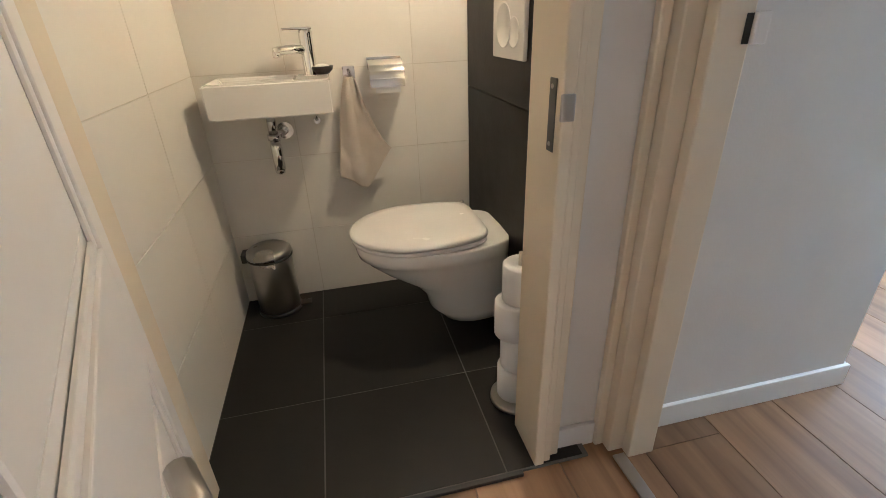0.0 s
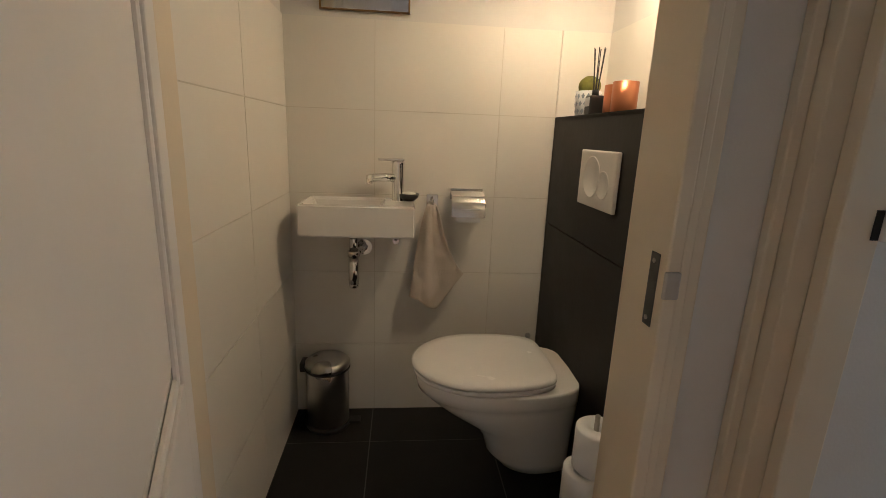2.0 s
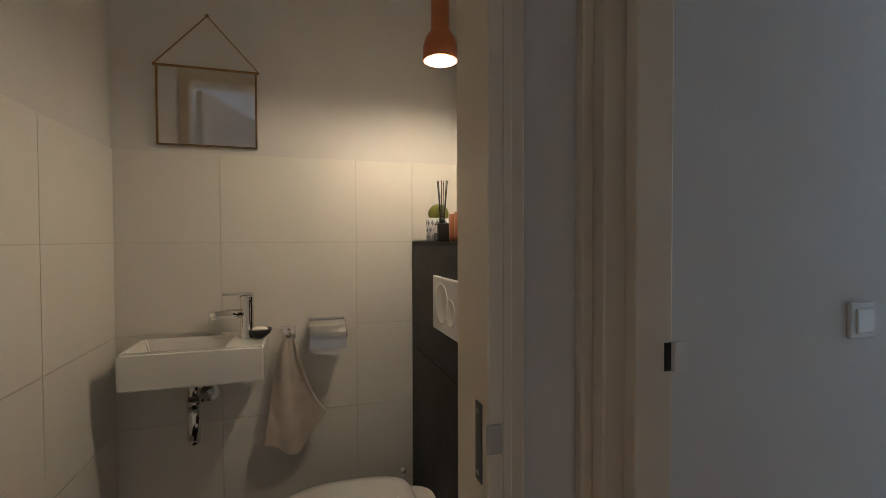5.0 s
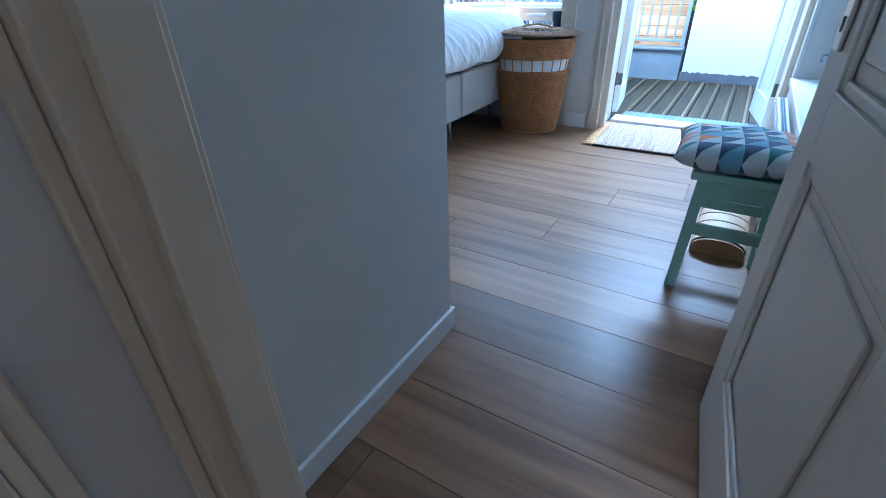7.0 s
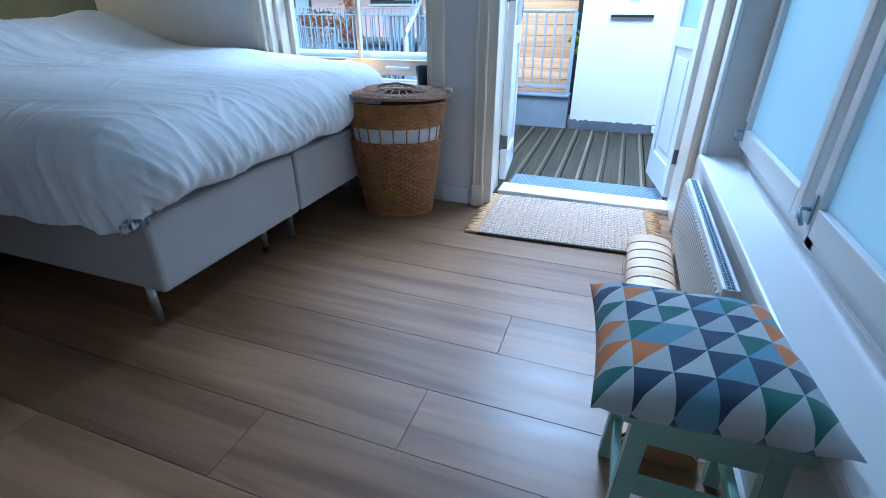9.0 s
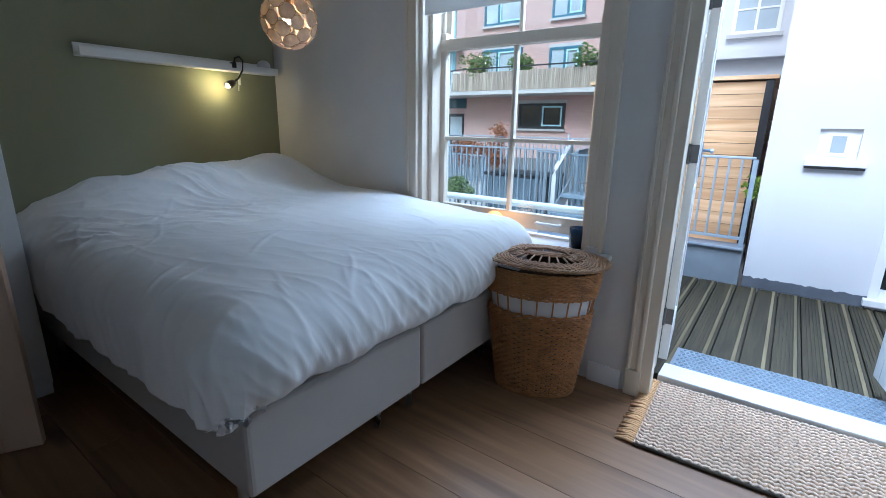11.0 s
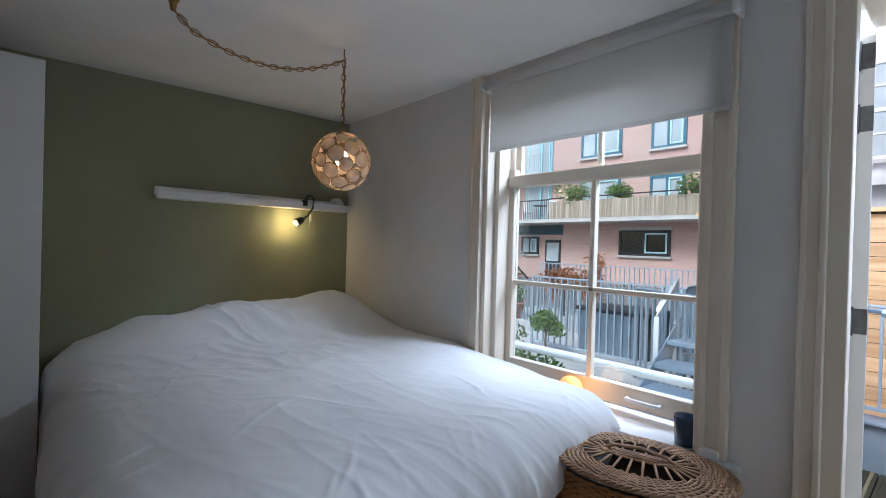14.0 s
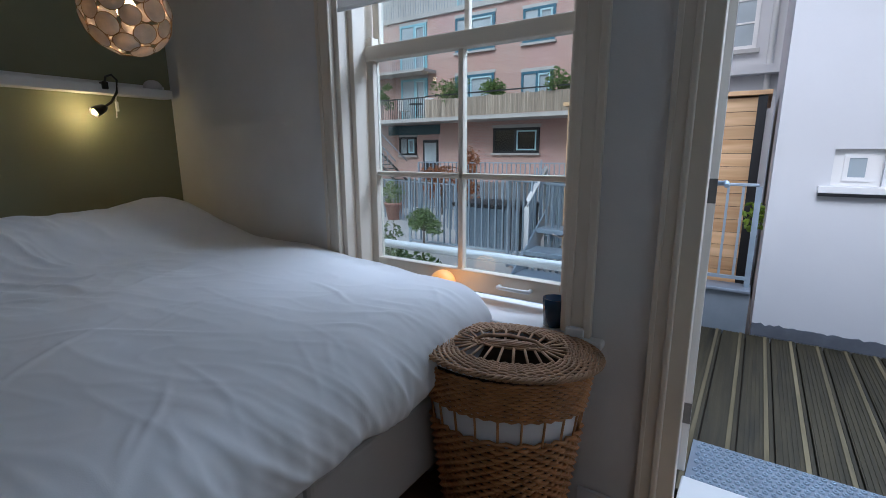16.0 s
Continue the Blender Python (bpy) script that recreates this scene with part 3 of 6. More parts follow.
wc_frame = door_frame("door_2", "cream painted wooden door frame of the toilet with rebates", (
    ("jamb", ((-1.024, -0.998, -0.046, 0.0995, 0, 2.08), (-0.9978, -0.978, -0.040, -0.0005, 0, 2.08))),
    ("jamb", ((-1.868, -1.825, -0.030, 0.0995, 0, 2.08), (-1.825, -1.818, 0.030, 0.0995, 0, 2.07))),
    ("head", ((-1.825, -1.024, -0.030, 0.0995, 2.03, 2.0795),)),
    ("architrave", ((-0.9778, -0.950, -0.026, -0.0005, 0, 2.10),)),
))
b = bmesh.new()
box(b, -1.0265, -1.0242, -0.024, 0.002, 0.828, 0.958, 0.0008)
strike = part("strike_plate", b, M["dark_steel"], wc_frame, "dark steel strike plate")
part("strike_lip", bx(-1.029, -1.002, -0.0545, -0.0465, 0.888, 0.935, 0.003), M["steel"], strike, "bent steel lip of the strike plate")
for z in (0.842, 0.944):
    part("screw", turn(lathe(bmesh.new(), [(0.0045, 0.0), (0.0045, 0.001), (0.003, 0.0014), (0.0005, 0.0010)], 12), pose(-1.0266, -0.010, z, 0, -90, 0)), M["steel"], strike)
built("baseboard", bx(-0.9495, -0.8395, -0.012, -0.0005, 0, 0.075, 0.002), M["white_paint"], "short white skirting board between two door frames", "baseboard")
bd_frame = door_frame("door_3", "cream painted wooden frame of the bedroom doorway", (
    ("jamb", ((-0.815, -0.675, -0.050, -0.0005, 0, 2.08), (-0.775, -0.70, -0.080, -0.0502, 0, 2.07))),
    ("jamb", ((-0.815, -0.675, -0.865, -0.825, 0, 2.08),)),
    ("head", ((-0.815, -0.675, -0.825, -0.050, 2.03, 2.0795),)),
    ("architrave", ((-0.6748, -0.660, -0.016, -0.0005, 0, 2.10),)),
    ("architrave", ((-0.839, -0.8152, -0.022, -0.0005, 0, 2.10),)),
))
strike = part("strike_plate", bx(-0.705, -0.676, -0.0905, -0.0802, 0.998, 1.05, 0.003), M["plastic"], bd_frame, "white painted strike plate with lip")
part("latch_hole", bx(-0.718, -0.7055, -0.0825, -0.0802, 1.000, 1.048), M["black"], strike, "dark latch hole")
solid("threshold_strip", bx(-0.812, -0.778, -0.82, -0.066, 0.0005, 0.007, 0.0015), M["steel"], "thin aluminium floor strip in the bedroom doorway", "floor strip")
sd_frame = door_frame("door_4", "cream painted wooden frame of the side doorway", (
    ("jamb", ((-0.089, 0.010, 1.521, 1.56, 0, 2.05),)),
    ("jamb", ((-0.089, 0.010, 2.262, 2.299, 0, 2.05),)),
    ("head", ((-0.089, 0.010, 1.56, 2.262, 2.03, 2.049),)),
))

sw1 = thing("light_switch", "white plastic light switch on the hall wall", "switch", (-0.105, -0.0005, 1.04))
part("plate", bx(-0.04, 0.04, -0.010, 0, -0.04, 0.04, 0.003), M["plastic"], sw1)
part("rocker", bx(-0.028, 0.028, -0.015, -0.0101, -0.028, 0.028, 0.003), M["plastic"], sw1)

b = lathe(bmesh.new(), [(0.001, 0.0), (0.022, 0.0), (0.022, 0.004), (0.012, 0.006), (0.010, 0.022), (0.018, 0.026), (0.016, 0.031), (0.001, 0.032)], 20)
part("coat_knob", turn(b, pose(0.40, -0.0202, 1.73, 90, 0, 0)), M["plastic"], side_door, "white round coat knob")

# ---- wardrobe ----
wr = thing("wardrobe", "tall glossy white wardrobe beside the bed", "wardrobe", (0.02, 2.36, 0))
part("body", bx(0, 0.74, 0.02, 0.55, 0, 2.03, 0.003), M["white_paint"], wr)
for x0, x1 in ((0.0, 0.369), (0.371, 0.74)):
    part("wardrobe_door", bx(x0, x1, 0.0, 0.0195, 0.06, 2.02, 0.002), M["plastic"], wr)

# ---- bed ----
BX0, BX1, BY0, BY1 = 0.84, 2.415, 0.86, 2.90
bed = thing("box_spring_bed", "grey-beige upholstered box spring bed under a white duvet", "bed")
mid = 1.60
for x0, x1 in ((BX0, mid - 0.003), (mid + 0.003, BX1)):
    part("bed_base", bx(x0, x1, BY0, BY1, 0.20, 0.475, 0.018, 3), M["bedbase"], bed)
    part("mattress", bx(x0 + 0.005, x1 - 0.005, BY0 + 0.02, BY1, 0.477, 0.66, 0.03, 3), M["mattress"], bed)
for x, y in ((0.90, 1.02), (1.50, 1.02), (1.70, 1.02), (2.32, 1.02), (0.90, 2.75), (1.50, 2.75), (1.70, 2.75), (2.32, 2.75)):
    b = bmesh.new()
    tube(b, [(x, y, 0), (x, y, 0.198)], 0.016, 14)
    part("leg", b, M["steel"], bed, "round steel leg")


prng = random.Random(21)
PLEATS = [(BX0 + 0.05 + 1.5 * prng.random(), BY0 - 0.03 + 0.10 * prng.random(), radians(50 + 74 * prng.random()), 0.08 + 0.22 * prng.random(), 0.001 + 0.004 * prng.random()) for _ in range(30)]
PLEATS += [(BX0 + 1.5 * prng.random(), 1.1 + 1.3 * prng.random(), radians(180 * prng.random()), 0.25 + 0.5 * prng.random(), 0.0015 + 0.003 * prng.random()) for _ in range(18)]
PLEATS += [(BX0 - 0.02, 1.0 + 1.4 * prng.random(), radians(-25 + 50 * prng.random()), 0.15 + 0.2 * prng.random(), 0.003 + 0.005 * prng.random()) for _ in range(9)]


def duvet_mesh():
    nx, ny = 290, 310
    x0, x1, y0, y1 = BX0, BX1, BY0, BY1 - 0.02
    over_l, over_f, over_r = 0.30, 0.235, 0.0
    verts = []
    for j in range(ny + 1):
        for i in range(nx + 1):
            u = x0 - over_l + (x1 + over_r - x0 + over_l) * i / nx
            v = y0 - over_f + (y1 - y0 + over_f) * j / ny
            dl, df, dr = max(x0 + 0.10 - u, 0), max(y0 + 0.10 - v, 0), 0
            # distance past the rounded shoulder falls instead of running on
            r = 0.15
            def fold(d):
                a = min(d / r, math.pi / 2)
                return r * math.sin(a), r * (1 - math.cos(a)) + max(d - r * math.pi / 2, 0)
            dd = math.hypot(dl, df)
            cap = 1 / math.hypot(df / dd / 0.335, dl / dd / 0.40) if dd else 1
            run, drop = fold(min(dd, cap))
            ol, of = (run * dl / dd, run * df / dd) if dd else (0, 0)
            zl, zf, orr = dl, df, 0
            x = max(u, x0 + 0.10) - ol if dl else (min(u, x1 - 0.10) + orr if dr else u)
            y = max(v, y0 + 0.10) - of if df else v
            top = 0.755
            s = (y - y0) / (y1 - y0)
            # pillows under the duvet
            top += (0.205 + 0.05 * (x - 1.62)) * math.exp(-((x - 1.62) / 0.76) ** 6 - ((y - 2.60) / 0.25) ** 2)
            top += 0.022 * math.exp(-((x - 2.20) / 0.08) ** 2 - ((y - 2.70) / 0.09) ** 2)
            top += 0.045 * math.sin(math.pi * s) * math.sin(math.pi * (x - x0) / (x1 - x0))
            k = min(max((x - 1.75) / 0.6, 0), 1)
            top += 0.075 * k * k * (3 - 2 * k) * min(max((y - 0.9) / 0.9, 0.25), 1)
            p = Vector((x * 1.0, y * 1.0, 0))
            flat = math.exp(-drop / 0.06)
            # soft waves, creases that run off the shoulder, small crumple
            top += 0.012 * noise.noise(p * 2.0) + 0.006 * noise.noise(p * 5.0 + Vector((3, 1, 0)))
            w = noise.noise(Vector((x * 3.0, y * 1.2, 4.0)))
            ridge = 1 - abs(noise.noise(Vector((x * 5.5 + y * 2.5 + w, y * 1.4 - x * 1.2, 1.7))))
            top += 0.0034 * ridge ** 6
            ridge2 = 1 - abs(noise.noise(Vector((x * 11 + y * 7, y * 5 - x * 4, 8.1))))
            top += 0.0015 * ridge2 ** 6
            hang = 1 - flat
            for px, py, ang, ln_, amp in PLEATS:
                ex, ey = x - px, y - py
                s_ = ex * math.cos(ang) + ey * math.sin(ang)
                if -0.05 < s_ < ln_:
                    q_ = -ex * math.sin(ang) + ey * math.cos(ang) + 0.02 * math.sin(s_ * 11 + px * 40)
                    if abs(q_) < 0.06:
                        top += amp * math.exp(-(q_ / 0.0095) ** 2) * math.sin(math.pi * (s_ + 0.05) / (ln_ + 0.05))
            along = x if zf >= zl else y
            calm = min(abs(zf - zl) / max(dd, 1e-6) / 0.4, 1)
            ripple = (0.012 * noise.noise(Vector((along * 9, drop * 2.5, 2.2))) + 0.004 * noise.noise(Vector((along * 31, drop * 4, 6.1)))) * min(drop / 0.1, 1.4) * calm
            if zf >= zl:
                y -= ripple * hang + 0.02 * hang
                y += 0.04 * calm * min(max((drop - 0.17) / 0.08, 0), 1) ** 2
            else:
                x -= ripple * hang + 0.02 * hang
            hem = 0.03 * noise.noise(Vector((along * 3.2, 0.3, 5))) + 0.015 * math.sin(along * 17)
            hem *= calm
            z = top - drop * (1 + hem * 2)
            # shoulder creases
            z += 0.004 * noise.noise(Vector((along * 12, drop * 2, 9.3))) * math.exp(-((drop - 0.05) / 0.07) ** 2)
            # gathered folds that rise from the hem, finer ones at the corner, and folds over the pillows
            arc = v - (y0 - over_f)
            if arc < 0.62:
                lean = x + 0.50 * arc + 0.05 * noise.noise(Vector((x * 4, arc * 3, 0.5)))
                tall = 0.18 + 0.13 * noise.noise(Vector((x * 5.0, 2.0, 7.7)))
                f1 = (1 - abs(noise.noise(Vector((lean * 11, arc * 1.6, 3.1))))) ** 5
                f2 = (1 - abs(noise.noise(Vector((lean * 24, arc * 2.4, 12.4))))) ** 4
                m_ = math.exp(-(arc / tall) ** 2) * min(1, 0.35 + arc / 0.10)
                g = (0.013 * f1 + 0.006 * f2 - 0.006) * m_
                a_ = min(df / r, math.pi / 2)
                y, z = y - g * math.sin(a_), z + g * math.cos(a_)
            arc_l = u - (x0 - over_l)
            if arc_l < 0.5:
                lean = y - 0.35 * arc_l + 0.05 * noise.noise(Vector((y * 4, arc_l * 3, 4.5)))
                f1 = (1 - abs(noise.noise(Vector((lean * 8, arc_l * 1.8, 23.1))))) ** 4
                g = (0.016 * f1 - 0.006) * math.exp(-(arc_l / 0.25) ** 2) * min(1, 0.35 + arc_l / 0.10)
                a_ = min(dl / r, math.pi / 2)
                x, z = x - g * math.sin(a_), z + g * math.cos(a_)
            if y > 1.7:
                m_ = min((y - 1.7) / 0.45, 1) * min(max((2.2 - x) / 0.5, 0.25), 1)
                w_ = 0.2 * noise.noise(Vector((x * 2.5, y * 2.5, 31)))
                f1 = (1 - abs(noise.noise(Vector(((x + y * 0.9 + w_) * 7, (y - x) * 1.7, 41.3))))) ** 5
                f2 = (1 - abs(noise.noise(Vector(((x * 0.4 + y + w_) * 13, (x - y) * 4, 47.3))))) ** 5
                z += (0.020 * f1 + 0.008 * f2 - 0.006) * m_
            verts.append((x, y, z))
    faces = [(j * (nx + 1) + i, j * (nx + 1) + i + 1, (j + 1) * (nx + 1) + i + 1, (j + 1) * (nx + 1) + i) for j in range(ny) for i in range(nx)]
    me = bpy.data.meshes.new("duvet")
    me.from_pydata(verts, [], faces)
    bm = bmesh.new()
    bm.from_mesh(me)
    bmesh.ops.remove_doubles(bm, verts=bm.verts[:], dist=0.0015)
    bm.to_mesh(me)
    bm.free()
    me.shade_smooth()
    me.materials.append(M["duvet"])
    return me


duvet = tagged(new("duvet", duvet_mesh()), "crumpled white cotton duvet spread over the bed", "duvet")
sol = duvet.modifiers.new("thickness", "SOLIDIFY")
sol.thickness, sol.offset = 0.02, -1

# ---- radiator ----
rad = thing("radiator", "white ribbed panel radiator under the side window", "radiator", (1.18, -0.80, 0.08))
L, Hh = 0.96, 0.30
b = bx(0, L, -0.012, 0.0, 0, Hh, 0.004)
front = part("front_panel", b, M["white_paint"], rad)
rib_mesh = mesh_of("rib", bx(-0.008, 0.008, 0.0002, 0.009, 0.02, Hh - 0.02, 0.004, 1), M["white_paint"])
for i in range(32):
    rib = new("rib", rib_mesh)
    rib.parent, rib.location = front, (0.02 + i * (L - 0.04) / 31, 0, 0)
part("back_panel", bx(0, L, -0.045, -0.035, 0, Hh, 0.004), M["white_paint"], rad)
b = bmesh.new()
for i in range(60):
    x = 0.01 + i * (L - 0.02) / 59
    box(b, x - 0.002, x + 0.002, -0.0345, -0.0125, Hh - 0.012, Hh - 0.004)
for yy in (-0.0340, -0.024, -0.0145):
    box(b, 0.004, L - 0.004, yy, yy + 0.002, Hh - 0.0035, Hh)
part("top_grille", b, M["galv"], rad)
for x in (0.0, L - 0.003):
    part("side_cover", bx(x, x + 0.003, -0.0348, -0.0122, 0.002, Hh - 0.002), M["white_paint"], rad)
b = bmesh.new()
tube(b, [(L - 0.03, -0.024, 0), (L - 0.03, -0.024, -0.08)], 0.008, 10)
part("pipe", b, M["white_paint"], rad)
b = bmesh.new()
tube(b, [(0.03, -0.024, 0), (0.03, -0.024, -0.08)], 0.008, 10)
part("pipe", b, M["white_paint"], rad)
b = bmesh.new()
tube(b, [(L, -0.024, Hh - 0.05), (L + 0.03, -0.024, Hh - 0.05)], 0.012, 12)
tube(b, [(L + 0.03, -0.024, Hh - 0.05), (L + 0.08, -0.024, Hh - 0.05)], 0.018, 14)
part("valve", b, M["plastic"], rad)

# ---- toilet room ----
TB, TL, TD = 1.027, -1.87, -0.885
t_back = built("wall_toilet_back", bx(-1.97, -0.60, TB, 1.14, 0, CEIL), M["white_wall"], "white toilet wall tiled to shoulder height, plaster above", "wall")
t_left = built("wall_toilet_left", bx(-1.97, TL, 0.10, TB, 0, CEIL), M["white_wall"], "white tiled toilet side wall", "wall")
t_right = built("wall_toilet_right", bx(-0.70, -0.60, 0.10, TB, 0, CEIL), M["white_wall"], "white plastered toilet side wall above the ledge", "wall")
t_box = built("cistern_wall", bx(TD + 0.012, -0.7005, 0.1005, TB - 0.0005, 0, 1.203), M["grout_dark"], "anthracite tiled cistern boxing with ledge", "wall")
t_floor = built("floor_toilet", bx(TL, TD + 0.012, -0.048, TB, -0.011, 0.0086), M["grout_dark"], "anthracite tiled toilet floor with grey joints", "floor")


def tile(parent, material, x0, x1, y0, y1, z0, z1):
    part("tile", bx(x0, x1, y0, y1, z0, z1), material, parent)


built("grout_back", bx(TL + 0.0005, TD, TB - 0.004, TB - 0.0005, 0.002, 1.513), M["grout"], "pale grout bed behind the wall tiles", "grout")
built("grout_left", bx(TL + 0.0005, TL + 0.004, 0.1005, TB - 0.0045, 0.002, 1.513), M["grout"], "pale grout bed behind the side wall tiles", "grout")
G = 0.0015
xs = [TL + 0.005, -1.552, -1.097, TD - 0.001]
zs = [0.003, 0.305, 0.608, 0.911, 1.214, 1.515]
for z0, z1 in zip(zs, zs[1:]):
    for x0, x1 in zip(xs, xs[1:]):
        tile(t_back, M["tile_white"], x0 + G, x1 - G, TB - 0.007, TB - 0.0042, z0 + G, z1 - G)
    ys = [0.101, 0.122, 0.572, TB - 0.007]
    for y0, y1 in zip(ys, ys[1:]):
        tile(t_left, M["tile_white"], TL + 0.0042, TL + 0.007, y0 + G, y1 - G, z0 + G, z1 - G)
for y0, y1 in ((0.101, 0.55), (0.55, TB - 0.001)):
    tile(t_right, M["tile_white"], -0.7035, -0.7005, y0 + G, y1 - G, 1.22, 1.515)
tile(t_back, M["tile_white"], TD + 0.002, -0.704, TB - 0.006, TB - 0.0006, 1.219, 1.515)
for z0, z1 in ((0.003, 0.22), (0.22, 0.82), (0.82, 1.211)):
    tile(t_box, M["tile_dark"], TD, TD + 0.0115, 0.101, TB - 0.008, z0 + G, z1 - G)
for y0, y1 in ((0.101, 0.56), (0.56, TB - 0.007)):
    tile(t_box, M["tile_dark"], TD, -0.7045, y0 + G, y1 - G, 1.2035, 1.215)
fy = [-0.046, 0.345, 0.80, TB - 0.008]
fx = [TL + 0.008, -1.556, -1.10, TD - 0.001]
for y0, y1 in zip(fy, fy[1:]):
    for x0, x1 in zip(fx, fx[1:]):
        tile(t_floor, M["tile_dark"], x0 + 0.002, x1 - 0.002, y0 + 0.002, y1 - 0.002, 0.0087, 0.010)
solid("toilet_threshold", bx(-1.825, -1.06, -0.062, -0.0485, 0.0, 0.012, 0.002), M["black"], "dark metal threshold strip at the toilet doorway", "floor strip")

# basin
bs = thing("wash_basin", "small rectangular white ceramic wall basin", "sink", (-1.60, TB - 0.007, 0.79))
b = bmesh.new()
w, d, h = 0.195, 0.222, 0.11
box(b, -w, w, -d, 0, 0, h)
topf = max(b.faces, key=lambda f: f.calc_center_median().z)
bmesh.ops.inset_region(b, faces=[topf], thickness=0.022)
for q in topf.verts:
    if q.co.x > 0:
        q.co.x -= 0.095
for dz, k in ((-0.004, 0.97), (-0.055, 0.86)):
    topf = bmesh.ops.extrude_discrete_faces(b, faces=[topf])["faces"][0]
    c0 = topf.calc_center_median()
    for q in topf.verts:
        q.co = c0 + (q.co - c0) * k + Vector((0, 0, dz))
bmesh.ops.bevel(b, geom=b.edges[:], offset=0.006, segments=3, affect="EDGES")
part("bowl", b, M["ceramic"], bs)
part("drain", lathe(bmesh.new(), [(0.0, 0.051), (0.022, 0.051), (0.022, 0.055), (0.0, 0.055)], 16, -0.05, -0.11), M["chrome"], bs)
b = bmesh.new()
lathe(b, [(0.024, 0.11), (0.024, 0.113), (0.022, 0.115), (0.022, 0.235), (0.0225, 0.245), (0.020, 0.25)], 20, 0.135, -0.075)
tube(b, [(0.13, -0.08, 0.19), (0.09, -0.095, 0.195), (0.05, -0.11, 0.193), (0.030, -0.117, 0.188)], 0.014, 12)
tube(b, [(0.036, -0.115, 0.19), (0.035, -0.116, 0.172)], 0.010, 12)
part("tap_body", b, M["chrome"], bs, "chrome single-lever basin tap")
part("tap_lever", bx(0.062, 0.157, -0.09, -0.062, 0.251, 0.259, 0.003), M["chrome"], bs)
b = bmesh.new()
tube(b, [(-0.02, -0.11, 0.0), (-0.02, -0.11, -0.07)], 0.016, 14)
tube(b, [(-0.02, -0.11, -0.07), (-0.02, -0.11, -0.09)], 0.022, 14)
tube(b, [(-0.02, -0.11, -0.09), (-0.02, -0.11, -0.195)], 0.019, 14)
ball(b, (-0.02, -0.11, -0.197), 0.019)
tube(b, [(-0.02, -0.11, -0.085), (0.0, -0.06, -0.08), (0.01, -0.012, -0.08)], 0.014, 12)
tube(b, [(0.01, -0.012, -0.08), (0.01, -0.001, -0.08)], 0.03, 16)
part("bottle_trap", b, M["chrome"], bs, "chrome bottle trap under the basin")
b = bmesh.new()
tube(b, [(0.13, -0.001, -0.05), (0.13, -0.03, -0.05)], 0.012, 12)
tube(b, [(0.13, -0.03, -0.05), (0.13, -0.035, 0.0)], 0.006, 10)
part("stop_valve", b, M["chrome"], bs)
dish = thing("soap_dish", "small dark bowl with white soap on the basin", "soap dish", (-1.425, 0.94, 0.902))
part("bowl", lathe(bmesh.new(), [(0.02, 0.0), (0.034, 0.012), (0.038, 0.026), (0.034, 0.026), (0.02, 0.01)], 20), M["black"], dish)
part("soap", ball(bmesh.new(), (0, 0, 0.024), 0.026, 14, 8, (1, 0.8, 0.4)), M["ceramic"], dish)

# towel hook and towel
hk = thing("towel_hook", "small square chrome towel hook on the tiles", "hook", (-1.335, TB - 0.007, 0.895))
part("plate", bx(-0.022, 0.022, -0.006, 0, -0.022, 0.022, 0.002), M["chrome"], hk)
part("hook", tube(bmesh.new(), [(0, -0.006, 0), (0, -0.03, -0.004), (0, -0.038, 0.008)], 0.005, 8), M["chrome"], hk)


def towel_mesh():
    nu, nv = 36, 44
    vs = []
    for j in range(nv + 1):
        v = j / nv
        wd = 0.012 + 0.054 * v ** 0.55
        for i in range(nu + 1):
            u = i / nu * 2 - 1
            x = u * wd + 0.075 * v ** 1.6 * (0.5 + 0.5 * u) - 0.015 * v
            y = -0.045 - 0.015 * math.cos(u * 3.6 + 2.2 * v + 0.6) * (1 - 0.3 * v) - 0.005 * math.sin(u * 8 - v * 3) * (1 - 0.5 * v)
            z = -0.012 - 0.40 * v + 0.13 * max(u, 0) ** 1.3 * v ** 2 + 0.05 * max(-u - 0.3, 0) * v - 0.012 * math.cos(u * 4) * v
            y -= 0.007 * noise.noise(Vector((x * 28, z * 22, 0))) + 0.0015 * noise.noise(Vector((x * 160, z * 160, 5)))
            vs.append((x, y, z))
    fs = [(j * (nu + 1) + i, j * (nu + 1) + i + 1, (j + 1) * (nu + 1) + i + 1, (j + 1) * (nu + 1) + i) for j in range(nv) for i in range(nu)]
    me = bpy.data.meshes.new("hand_towel")
    me.from_pydata(vs, [], fs)
    me.shade_smooth()
    me.materials.append(M["towel"])
    return me


tw = tagged(new("hand_towel", towel_mesh()), "beige terry hand towel hanging from a hook", "towel")
tw.location = (-1.335, TB - 0.007, 0.895)
sm = tw.modifiers.new("thickness", "SOLIDIFY")
sm.thickness = 0.005
b = bmesh.new()
tube(b, [(0, -0.001, 0), (0, -0.022, 0)], 0.012, 14)
solid("wall_stub", turn(b, Matrix.Translation((-1.315, TB - 0.007, 0.50))), M["chrome"], "capped chrome pipe stub on the tiles", "pipe")

